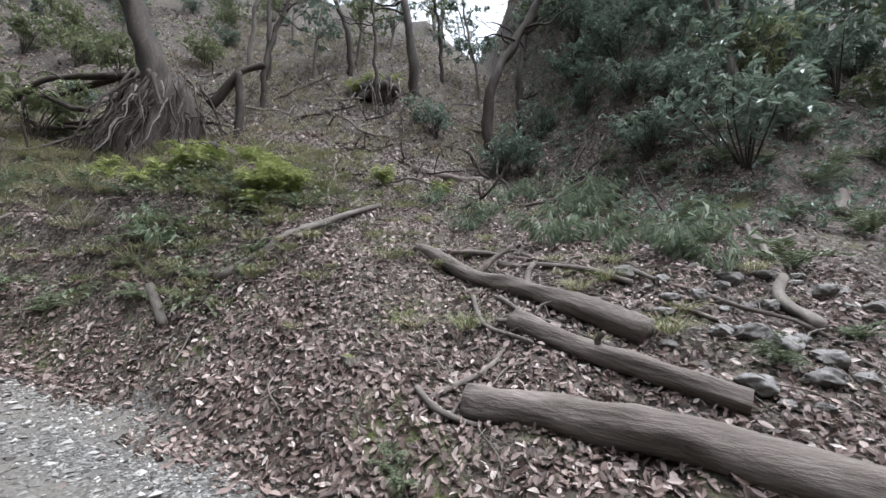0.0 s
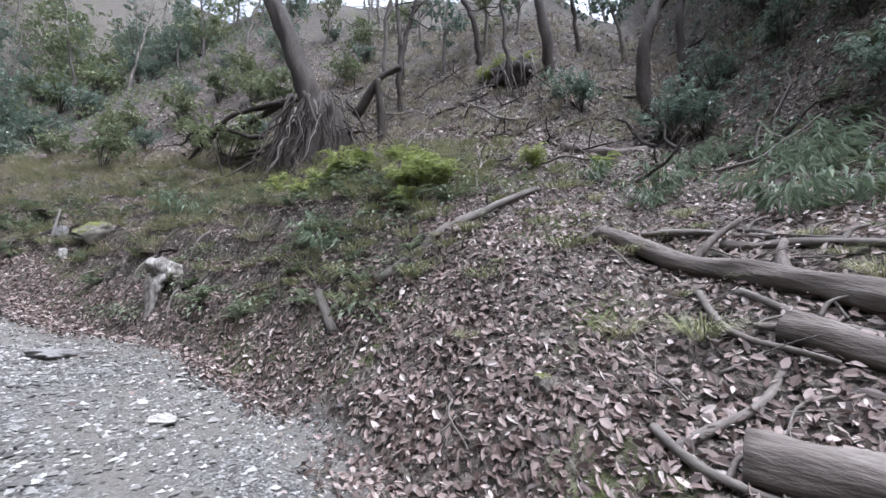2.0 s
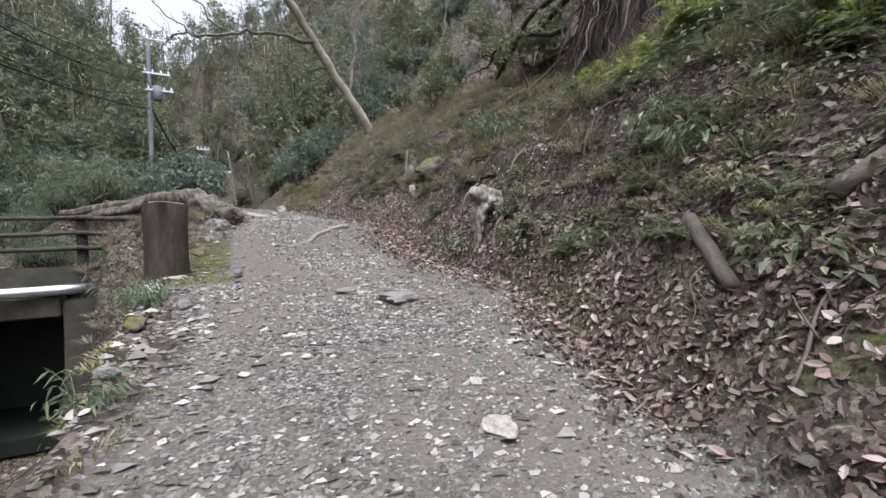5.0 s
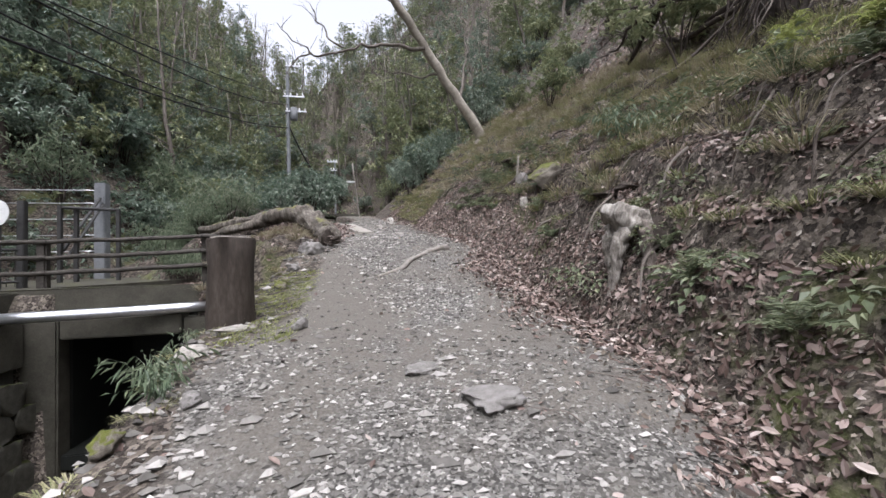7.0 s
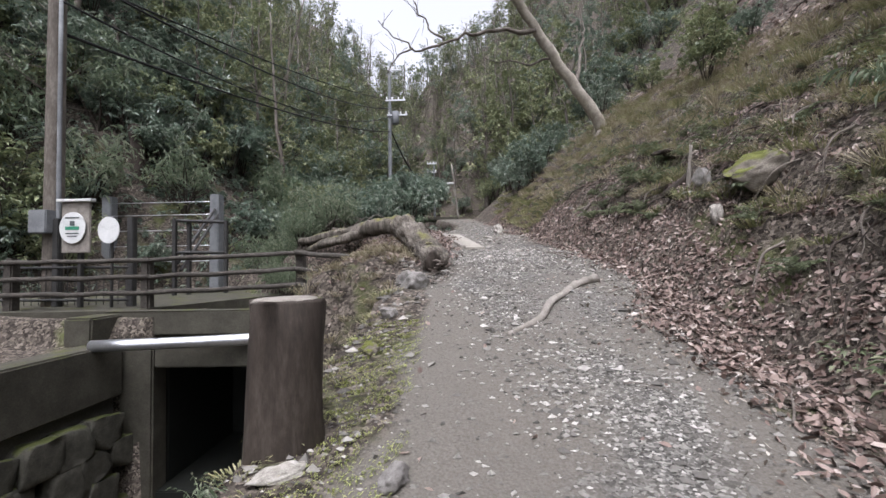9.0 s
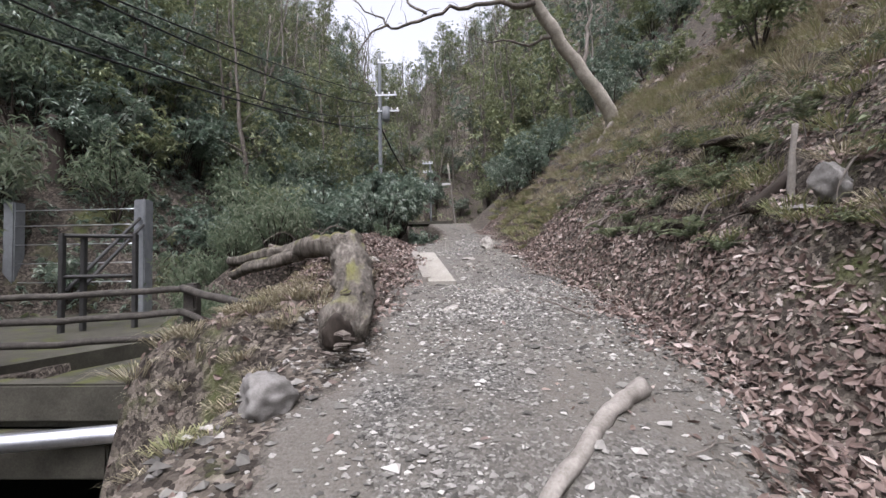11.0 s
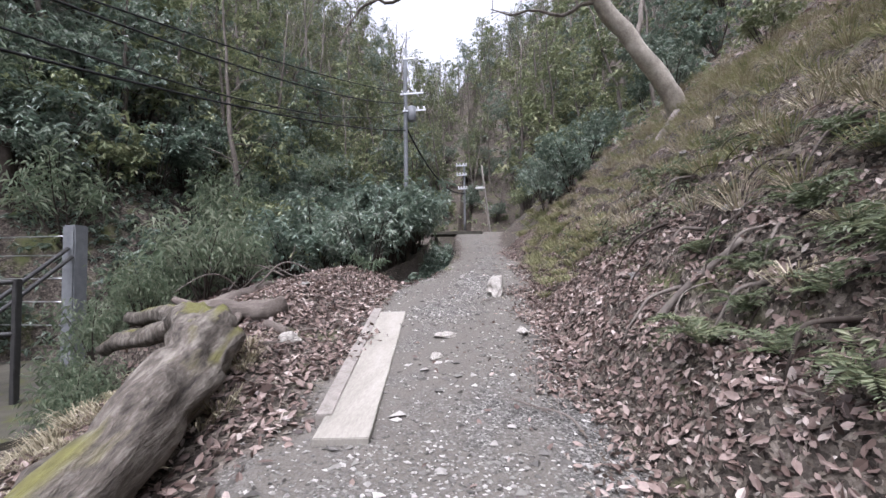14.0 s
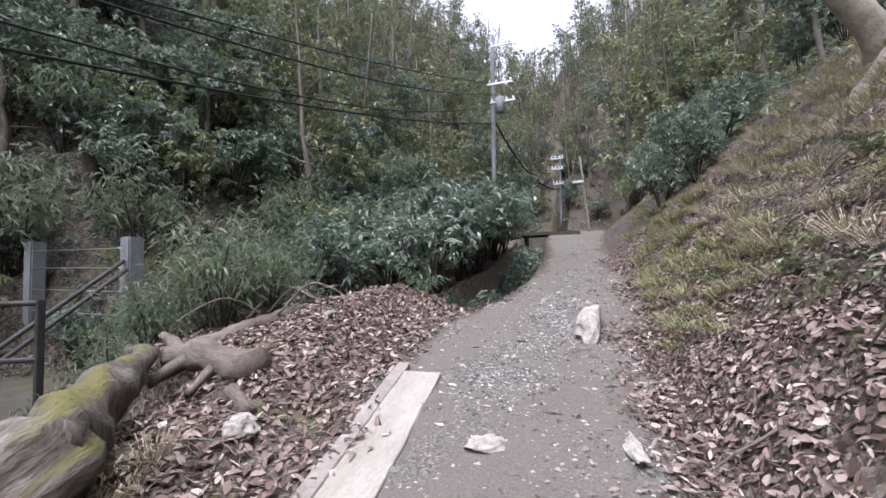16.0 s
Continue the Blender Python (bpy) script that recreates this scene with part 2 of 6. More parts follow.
    edge = node(n, "ShaderNodeMapRange")
    wob = n.new("ShaderNodeMath")
    wob.operation = "MULTIPLY_ADD"
    wob.inputs[1].default_value = 0.5
    l.new(fine.outputs["Fac"], wob.inputs[0]), l.new(at.outputs["Fac"], wob.inputs[2])
    edge.inputs["From Min"].default_value, edge.inputs["From Max"].default_value = 0.6, 0.9
    l.new(wob.outputs[0], edge.inputs["Value"])
    final = n.new("ShaderNodeMix")
    final.data_type = "RGBA"
    l.new(edge.outputs[0], final.inputs["Factor"]), l.new(bank.outputs["Result"], final.inputs["A"]), l.new(road.outputs["Result"], final.inputs["B"])
    l.new(final.outputs["Result"], b.inputs["Base Color"])
    inv = n.new("ShaderNodeMath")
    inv.operation = "MULTIPLY_ADD"
    inv.inputs[1].default_value = -0.8
    l.new(stone.outputs["Distance"], inv.inputs[0]), l.new(fine.outputs["Fac"], inv.inputs[2])
    bp = node(n, "ShaderNodeBump", Strength=0.6, Distance=0.02)
    l.new(inv.outputs[0], bp.inputs["Height"]), l.new(bp.outputs[0], b.inputs["Normal"])
    return m


GROUND = ground_material()
BARK_DARK = speckled("dark_bark", [(0.3, (0.013, 0.010, 0.008)), (0.5, (0.036, 0.028, 0.022)), (0.7, (0.078, 0.065, 0.053))], 5, fine=28, stretch=(1, 1, 0.25), bump=0.8, moss=((0.10, 0.12, 0.03), 0.02))
BARK_MOSSY = speckled("mossy_bark", [(0.38, (0.026, 0.022, 0.018)), (0.5, (0.088, 0.076, 0.062)), (0.64, (0.21, 0.19, 0.162))], 5, fine=26, stretch=(1, 1, 0.25), bump=1.0, moss=((0.13, 0.124, 0.042), 0.18), bump_dist=0.06)
BARK_PALE = speckled("pale_bark", [(0.3, (0.12, 0.105, 0.083)), (0.5, (0.255, 0.23, 0.19)), (0.7, (0.40, 0.37, 0.32))], 4, fine=24, bump=0.5, moss=((0.12, 0.14, 0.05), -0.12))
BARK_GREY = speckled("grey_bark", [(0.3, (0.050, 0.042, 0.034)), (0.5, (0.115, 0.100, 0.084)), (0.7, (0.215, 0.195, 0.170))], 6, fine=30, stretch=(1, 1, 0.3), bump=0.6, moss=((0.10, 0.12, 0.03), 0.05))
LOG_WOOD = speckled("weathered_log", [(0.3, (0.052, 0.043, 0.036)), (0.5, (0.108, 0.090, 0.076)), (0.72, (0.205, 0.180, 0.156))], 5, fine=38, stretch=(1, 1, 0.22), bump=0.8, bump_dist=0.04, moss=((0.11, 0.12, 0.04), -0.05))
TWIG = speckled("dead_twig", [(0.3, (0.059, 0.049, 0.042)), (0.6, (0.160, 0.140, 0.120)), (0.75, (0.243, 0.223, 0.199))], 9, stretch=(1, 1, 0.3), fine=50, bump=0.4)
CUT_WOOD = speckled("cut_wood", [(0.3, (0.105, 0.093, 0.078)), (0.6, (0.245, 0.224, 0.198)), (0.8, (0.348, 0.330, 0.300))], 8, fine=60, bump=0.4)
STONE = speckled("grey_stone", [(0.3, (0.084, 0.078, 0.069)), (0.5, (0.162, 0.153, 0.141)), (0.7, (0.252, 0.243, 0.228))], 6, fine=55, bump=0.5, moss=((0.10, 0.12, 0.03), -0.1))
STONE_MOSSY = speckled("mossy_stone", [(0.3, (0.05, 0.046, 0.036)), (0.5, (0.12, 0.105, 0.085)), (0.7, (0.22, 0.2, 0.17))], 5, fine=40, bump=0.7, moss=((0.11, 0.12, 0.025), 0.27))
STONE_PALE = speckled("pale_stone", [(0.34, (0.10, 0.09, 0.077)), (0.5, (0.27, 0.253, 0.222)), (0.66, (0.43, 0.413, 0.372))], 5, fine=32, bump=0.7)
CONCRETE = speckled("stained_concrete", [(0.3, (0.020, 0.019, 0.014)), (0.5, (0.048, 0.045, 0.034)), (0.7, (0.080, 0.076, 0.060))], 2.2, fine=45, bump=0.3, moss=((0.07, 0.075, 0.025), 0.06))
CONCRETE_DARK = speckled("wet_concrete", [(0.3, (0.03, 0.029, 0.025)), (0.5, (0.065, 0.062, 0.054)), (0.7, (0.12, 0.115, 0.1))], 2.2, fine=45, bump=0.3, rough=0.6)
STEEL = speckled("galvanised_steel", [(0.3, (0.42, 0.43, 0.45)), (0.6, (0.6, 0.61, 0.63)), (0.75, (0.7, 0.7, 0.72))], 7, fine=60, rough=0.32, spec=0.5, bump=0.05, metal=0.9)
IRON = speckled("dark_iron", [(0.3, (0.018, 0.018, 0.018)), (0.6, (0.045, 0.044, 0.042)), (0.8, (0.09, 0.075, 0.06))], 8, fine=60, rough=0.6, bump=0.15)
RAIL_WOOD = speckled("dark_rail_wood", [(0.3, (0.017, 0.015, 0.013)), (0.5, (0.046, 0.041, 0.035)), (0.7, (0.094, 0.084, 0.072))], 8, fine=50, bump=0.5, moss=((0.09, 0.10, 0.03), -0.02))
POST_GREY = speckled("grey_post", [(0.3, (0.1, 0.105, 0.11)), (0.6, (0.19, 0.2, 0.205)), (0.8, (0.28, 0.28, 0.28))], 4, fine=50, bump=0.2)
BOARD = speckled("bleached_board", [(0.3, (0.138, 0.127, 0.106)), (0.5, (0.232, 0.216, 0.184)), (0.7, (0.320, 0.302, 0.266))], 3, fine=70, stretch=(1, 0.2, 1), bump=0.35)
RUBBER = speckled("black_cable", [(0.3, (0.012, 0.012, 0.012)), (0.7, (0.03, 0.03, 0.03))], 8, bump=0.05)
WHITE_PAINT = speckled("white_enamel", [(0.3, (0.33, 0.34, 0.33)), (0.48, (0.55, 0.56, 0.55)), (0.7, (0.66, 0.66, 0.65))], 4, fine=25, rough=0.45, bump=0.05)
GREEN_PAINT = speckled("green_print", [(0.3, (0.03, 0.16, 0.1)), (0.7, (0.06, 0.26, 0.16))], 8, rough=0.5, bump=0.02)
DARK_PRINT = speckled("dark_print", [(0.3, (0.05, 0.06, 0.06)), (0.7, (0.1, 0.11, 0.11))], 8, rough=0.5, bump=0.02)

LITTER = leafy("fallen_leaves", [(0.0, (0.036, 0.025, 0.020)), (0.3, (0.094, 0.064, 0.052)), (0.6, (0.175, 0.126, 0.106)), (0.88, (0.262, 0.204, 0.176)), (1.0, (0.38, 0.33, 0.295))], rough=0.6, spec=0.35, thin=0.1)
DUFF = leafy("rotted_leaf_shreds", [(0.0, (0.030, 0.024, 0.018)), (0.4, (0.085, 0.068, 0.053)), (0.75, (0.190, 0.160, 0.130)), (1.0, (0.36, 0.33, 0.29))], rough=0.8, spec=0.2, thin=0.05)
EVERGREEN = leafy("evergreen_leaf", [(0.0, (0.060, 0.092, 0.068)), (0.5, (0.132, 0.176, 0.128)), (0.85, (0.220, 0.262, 0.198)), (1.0, (0.352, 0.375, 0.328))], rough=0.4, spec=0.6, thin=0.35, by_object=0.25)
OLIVE = leafy("olive_leaf", [(0.0, (0.080, 0.101, 0.054)), (0.5, (0.172, 0.202, 0.103)), (1.0, (0.323, 0.332, 0.194))], rough=0.55, thin=0.25, by_object=0.3)
BAMBOO = leafy("bamboo_grass_leaf", [(0.0, (0.068, 0.098, 0.060)), (0.5, (0.142, 0.182, 0.112)), (1.0, (0.268, 0.296, 0.210))], rough=0.5, thin=0.25, by_object=0.3)
FERN = leafy("bright_fern", [(0.0, (0.130, 0.160, 0.045)), (0.5, (0.260, 0.300, 0.090)), (1.0, (0.42, 0.44, 0.18))], rough=0.5, thin=0.3, by_object=0.25)
FERN_DARK = leafy("dark_fern", [(0.0, (0.050, 0.066, 0.034)), (0.5, (0.105, 0.128, 0.068)), (1.0, (0.200, 0.215, 0.125))], rough=0.5, thin=0.25, by_object=0.3)
GRASS = leafy("grass_blade", [(0.0, (0.095, 0.112, 0.045)), (0.45, (0.18, 0.188, 0.085)), (0.75, (0.29, 0.27, 0.15)), (1.0, (0.40, 0.355, 0.235))], rough=0.6, thin=0.25, by_object=0.4)
DRY_GRASS = leafy("dry_grass_blade", [(0.0, (0.125, 0.108, 0.066)), (0.5, (0.24, 0.212, 0.135)), (1.0, (0.40, 0.362, 0.262))], rough=0.7, thin=0.25)
PEBBLE = leafy("gravel_stone", [(0.0, (0.060, 0.056, 0.050)), (0.5, (0.150, 0.142, 0.127)), (0.8, (0.235, 0.224, 0.204)), (1.0, (0.39, 0.373, 0.342))], rough=0.8, spec=0.25, thin=0.0)

WALL_STONE = speckled("mossy_wall_stone", [(0.3, (0.022, 0.022, 0.017)), (0.5, (0.058, 0.056, 0.044)), (0.7, (0.115, 0.110, 0.090))], 4, fine=40, bump=0.7, moss=((0.07, 0.08, 0.025), 0.2))
# near-black colour stands in for the deep shade inside the culvert
SHADE_BLACK = speckled("shade_black_concrete", [(0.3, (0.006, 0.007, 0.006)), (0.6, (0.014, 0.015, 0.013)), (0.8, (0.028, 0.028, 0.025))], 3, fine=40, rough=0.5, bump=0.2)
BLEACHED = speckled("bleached_dead_wood", [(0.38, (0.06, 0.051, 0.043)), (0.49, (0.19, 0.172, 0.148)), (0.63, (0.40, 0.378, 0.342))], 5, fine=26, stretch=(1, 1, 0.25), bump=1.0, bump_dist=0.05, moss=((0.09, 0.10, 0.035), -0.22))


# ---- building helpers ----
rng = np.random.default_rng(7)


def mesh_of(name, verts, faces, mat, smooth=True):
    """A mesh from arrays; faces all of one size, or a list of lists."""
    me = bpy.data.meshes.new(name)
    if isinstance(faces, np.ndarray):
        k = faces.shape[1]
        me.vertices.add(len(verts)), me.loops.add(faces.size), me.polygons.add(len(faces))
        me.vertices.foreach_set("co", np.asarray(verts, np.float32).ravel())
        me.loops.foreach_set("vertex_index", faces.astype(np.int32).ravel())
        me.polygons.foreach_set("loop_start", np.arange(0, faces.size, k, dtype=np.int32))
        me.update(calc_edges=True)
    else:
        me.from_pydata([tuple(map(float, v)) for v in verts], [], faces)
    me.polygons.foreach_set("use_smooth", np.full(len(me.polygons), smooth))
    me.materials.append(mat)
    me.update()
    return me


def piece(name, me, parent=None, at=None, label=""):
    ob = new(name, me)
    if parent:
        ob.parent = parent
    if at is not None:
        ob.matrix_basis = at
    return tagged(ob, label)


def thing(name, label, category, at=(0, 0, 0), turn=(0, 0, 0), group="", kind="", me=None):
    ob = new(name, me)
    ob.matrix_basis = pose(*at, *turn)
    return tagged(ob, label, category, group, kind)


def part(name, bm, mat, parent, label="", at=None, smooth=False):
    me = bpy.data.meshes.new(name)
    bm.to_mesh(me)
    bm.free()
    me.materials.append(mat)
    me.polygons.foreach_set("use_smooth", np.full(len(me.polygons), smooth))
    return piece(name, me, parent, at, label)


def box(size, centre=(0, 0, 0), bevel=0.01, wear=0.0, seed=0):
    bm = bmesh.new()
    bmesh.ops.create_cube(bm, size=1)
    bmesh.ops.scale(bm, vec=size, verts=bm.verts)
    if bevel:
        bmesh.ops.bevel(bm, geom=bm.edges[:], offset=min(bevel, 0.3 * min(size)), segments=2, affect="EDGES")
    if wear:
        r = random.Random(seed)
        for v in bm.verts:
            v.co += Vector([r.uniform(-wear, wear) for _ in range(3)])
    bmesh.ops.translate(bm, vec=centre, verts=bm.verts)
    return bm


def rock(size, seed=0, detail=2, chip=0.25):
    """A broken stone with facets."""
    bm = bmesh.new()
    bmesh.ops.create_icosphere(bm, subdivisions=detail, radius=0.5)
    r = random.Random(seed)
    cuts = [(Vector((r.gauss(0, 1), r.gauss(0, 1), r.gauss(0, 1))).normalized(), r.uniform(0.26, 0.42)) for _ in range(9)]
    for v in bm.verts:
        for nrm, d in cuts:
            over = v.co.dot(nrm) - d
            if over > 0:
                v.co -= nrm * over
        v.co += v.co.normalized() * chip * (0.16 * noise.noise(v.co * 5 + Vector((seed, 0, 0))) + 0.08 * noise.noise(v.co * 13 + Vector((seed, 2, 0))))
        v.co = Vector((v.co.x * size[0], v.co.y * size[1], v.co.z * size[2]))
    return bm


def tube(points, radii, sides=10, knobbly=0.08, seed=0, closed=True):
    """Vertices and faces of a round limb along points. A list of lists of faces."""
    pts = [Vector(p) for p in points]
    verts, faces = [], []
    up = Vector((0.31, 0.22, 0.92))
    for k, p in enumerate(pts):
        d = (pts[min(k + 1, len(pts) - 1)] - pts[max(k - 1, 0)]).normalized()
        a = d.cross(up)
        a = a.normalized() if a.length > 0.05 else d.cross(Vector((1, 0, 0))).normalized()
        b = d.cross(a)
        for s in range(sides):
            t = 2 * math.pi * s / sides
            w = a * math.cos(t) + b * math.sin(t)
            r = radii[k] * (1 + knobbly * 2.2 * noise.noise(Vector((w.x * 1.3 + seed * 3.7, w.y * 1.3 + k * 0.37, w.z * 1.3)))
                             + knobbly * 0.9 * noise.noise(Vector((w.x * 4.1 + seed * 1.7, w.y * 4.1 + k * 0.2, w.z * 4.1))))
            verts.append(p + w * r)
    for k in range(len(pts) - 1):
        for s in range(sides):
            q = (s + 1) % sides
            faces.append([k * sides + s, k * sides + q, (k + 1) * sides + q, (k + 1) * sides + s])
    if closed:
        faces.append(list(range(sides))[::-1])
        faces.append([(len(pts) - 1) * sides + s for s in range(sides)])
    return verts, faces


def smooth_line(points, steps=6):
    """A curve through points (Catmull-Rom)."""
    p = [Vector(q) for q in points]
    p = [2 * p[0] - p[1]] + p + [2 * p[-1] - p[-2]]
    out = []
    for i in range(1, len(p) - 2):
        for s in range(steps):
            t = s / steps
            out.append(0.5 * (2 * p[i] + (p[i + 1] - p[i - 1]) * t + (2 * p[i - 1] - 5 * p[i] + 4 * p[i + 1] - p[i + 2]) * t * t + (3 * p[i] - p[i - 1] - 3 * p[i + 1] + p[i + 2]) * t ** 3))
    return out + [p[-2]]


def limb(points, r0, r1, sides=10, steps=6, knobbly=0.08, seed=0, wander=0.0):
    line = smooth_line(points, steps)
    if wander:
        line = [q + Vector((noise.noise(q * 1.7 + Vector((seed, 0, 0))), noise.noise(q * 1.7 + Vector((0, seed, 9))), noise.noise(q * 1.7 + Vector((5, 3, seed))))) * wander for q in line]
    n = len(line)
    return tube(line, [r0 + (r1 - r0) * k / (n - 1) for k in range(n)], sides, knobbly, seed)


def joined(bits):
    verts, faces = [], []
    for v, f in bits:
        o = len(verts)
        verts += v
        faces += [[i + o for i in q] for q in f]
    return verts, faces


def leaves(at, ahead, normal, length, width, fold=0.25, curl=0.15):
    """Pointed folded leaves as arrays: places, directions, normals, lengths, widths. Two triangles a leaf side."""
    ahead = ahead / np.linalg.norm(ahead, axis=1, keepdims=True)
    side = np.cross(ahead, normal)
    side /= np.linalg.norm(side, axis=1, keepdims=True) + 1e-9
    up = np.cross(side, ahead)
    L, W = length[:, None], width[:, None]
    a = at
    m = at + ahead * L * 0.45
    v = np.stack([a, m + side * W * 0.5 + up * W * fold, at + ahead * L - up * L * curl, m - side * W * 0.5 + up * W * fold], 1).reshape(-1, 3)
    n = len(at)
    base = 4 * np.arange(n)[:, None]
    f = np.concatenate([base + [0, 1, 2], base + [0, 2, 3]], 1).reshape(-1, 3)
    return v, f


def broad_leaves(at, ahead, normal, length, width, fold=0.2, curl=0.12):
    """Fallen leaves with six corners, bent along the midrib."""
    ahead = ahead / np.linalg.norm(ahead, axis=1, keepdims=True)
    side = np.cross(ahead, normal)
    side /= np.linalg.norm(side, axis=1, keepdims=True) + 1e-9
    up = np.cross(side, ahead)
    L, W = length[:, None], width[:, None]
    n = len(at)
    f1, f2 = W * rng.uniform(-0.5, 1.2, (n, 1)) * fold, W * rng.uniform(-0.5, 1.2, (n, 1)) * fold
    bend = L * rng.uniform(-0.4, 1.6, (n, 1)) * curl
    pts = [at, at + ahead * L * 0.3 + side * W * 0.46 + up * f1, at + ahead * L * 0.68 + side * W * 0.4 + up * (f1 - bend * 0.4), at + ahead * L - up * bend,
           at + ahead * L * 0.68 - side * W * 0.4 + up * (f2 - bend * 0.4), at + ahead * L * 0.3 - side * W * 0.46 + up * f2]
    v = np.stack(pts, 1).reshape(-1, 3)
    b = 6 * np.arange(n)[:, None]
    f = np.concatenate([b + [0, 1, 2], b + [0, 2, 3], b + [0, 3, 4], b + [0, 4, 5]], 1).reshape(-1, 3)
    return v, f


def unit(n):
    v = rng.normal(size=(n, 3))
    return v / np.linalg.norm(v, axis=1, keepdims=True)


# ---- ground ----
def steps_of(marks):
    """Grid lines that are closer where it matters: (from, to, step)."""
    out = []
    for a, b, s in marks:
        out += list(np.arange(a, b - 1e-6, s))
    return np.array(out + [marks[-1][1]])


gx = steps_of([(-900, -80, 82), (-80, -24, 4), (-24, -6, 0.5), (-6, -4.2, 0.2), (-4.2, -3.7, 0.05), (-3.7, -0.6, 0.15), (-0.6, 8.0, 0.09), (8, 16, 0.25), (16, 40, 1.0), (40, 90, 5), (90, 900, 90)])
gy = steps_of([(-900, -60, 84), (-60, -12, 3), (-12, -4, 0.4), (-4, 11.9, 0.1), (11.9, 12.7, 0.08), (12.7, 24, 0.12), (24, 62, 0.5), (62, 140, 3), (140, 900, 95)])
GX, GY = np.meshgrid(gx, gy)
GZ = height(GX, GY)
nx, ny = len(gx), len(gy)
idx = np.arange(nx * ny).reshape(ny, nx)
gf = np.stack([idx[:-1, :-1], idx[:-1, 1:], idx[1:, 1:], idx[1:, :-1]], -1).reshape(-1, 4)
me = mesh_of("ground", np.stack([GX, GY, GZ], -1).reshape(-1, 3), gf, GROUND)
ragged = 0.22 * lumps(GX, GY, 0.7, 50) + 0.12 * lumps(GX, GY, 0.3, 51)
road_mask = ramp(GX + ragged - along(SOIL_TO, GY), along(ROAD_LEFT, GY) - 0.25, along(ROAD_LEFT, GY) + 0.35) * (1 - ramp(GX + ragged - along(BANK, GY) - along(LEAVES_FROM, GY), -0.3, 0.25)) * (1 - ramp(GY, 52, 56))
me.attributes.new("road", "FLOAT", "POINT").data.foreach_set("value", road_mask.ravel().astype(np.float32))
dirt = worn_bare(GX, GY)
me.attributes.new("dirt", "FLOAT", "POINT").data.foreach_set("value", dirt.ravel().astype(np.float32))
thing("ground", "gravel forest track between leaf-littered earth banks", "ground", kind="structure", me=me)


def z_at(x, y):
    return float(height(x, y))


# ---- plants ----
def crown(n, centres, spread, size, flat=0.6, droop=0.3):
    """Leaves round many twig ends: an uneven crown with gaps."""
    c = centres[rng.integers(0, len(centres), n)]
    off = rng.normal(size=(n, 3)) * spread * np.array([1, 1, flat])
    d = off + rng.normal(size=(n, 3)) * spread * 0.5
    d[:, 2] -= droop * spread
    nrm = unit(n) * 0.6 + [0, 0, 1]
    L = size * rng.uniform(0.6, 1.3, n)
    return leaves(c + off, d, nrm, L, L * rng.uniform(0.32, 0.5, n))


def whorls(centres, per, size, slim=(0.3, 0.42), sag=0.25):
    """Leaves radiating from twig ends, each rosette roughly level."""
    n = len(centres) * per
    axis = np.repeat(unit(len(centres)) * 0.55 + [0, 0, 0.85], per, 0)
    axis /= np.linalg.norm(axis, axis=1, keepdims=True)
    d = unit(n)
    d = d - 0.8 * axis * (d * axis).sum(1, keepdims=True) - [0, 0, sag]
    L = size * rng.uniform(0.6, 1.25, n)
    at = np.repeat(centres, per, 0) + axis * rng.uniform(-0.6, 0.1, (n, 1)) * size
    return leaves(at, d, axis + unit(n) * 0.35, L, L * rng.uniform(*slim, n))


def shrub_meshes(kind, seed):
    """Stems and leaves of one evergreen shrub about 2 m tall."""
    r = random.Random(seed)
    bits, ends = [], []
    for k in range(9):
        a, t = r.uniform(0, 6.28), r.uniform(0.25, 0.8)
        h = r.uniform(1.1, 2.0)
        tip = Vector((math.cos(a) * t * h * 0.75, math.sin(a) * t * h * 0.75, h))
        mid = tip * 0.5 + Vector((r.uniform(-0.12, 0.12), r.uniform(-0.12, 0.12), 0.08))
        bits.append(limb([(0, 0, -0.15), mid, tip], 0.022, 0.006, 4, 3, seed=k))
        for q in range(7):
            f = r.uniform(0.35, 1.0)
            ends.append(mid.lerp(tip, f) + Vector((r.gauss(0, 0.2), r.gauss(0, 0.2), r.gauss(0, 0.14))))
    if kind == "bamboo":
        n = 900
        c = np.array(ends)[rng.integers(0, len(ends), n)] + rng.normal(size=(n, 3)) * 0.16
        d = rng.normal(size=(n, 3)) * [1, 1, 0.35] - [0, 0, 0.5]
        L = rng.uniform(0.14, 0.26, n)
        lv, lf = leaves(c, d, unit(n) * 0.4 + [0, 0, 1], L, L * 0.16, curl=0.3)
        mat = BAMBOO
    else:
        lv, lf = whorls(np.array(ends)[rng.integers(0, len(ends), 130)] + rng.normal(size=(130, 3)) * [0.2, 0.2, 0.12], 9, 0.19)
        mat = EVERGREEN if kind == "evergreen" else OLIVE
    v, f = joined(bits)
    return mesh_of("stem", v, f, BARK_DARK), mesh_of("foliage", lv, lf, mat, False)


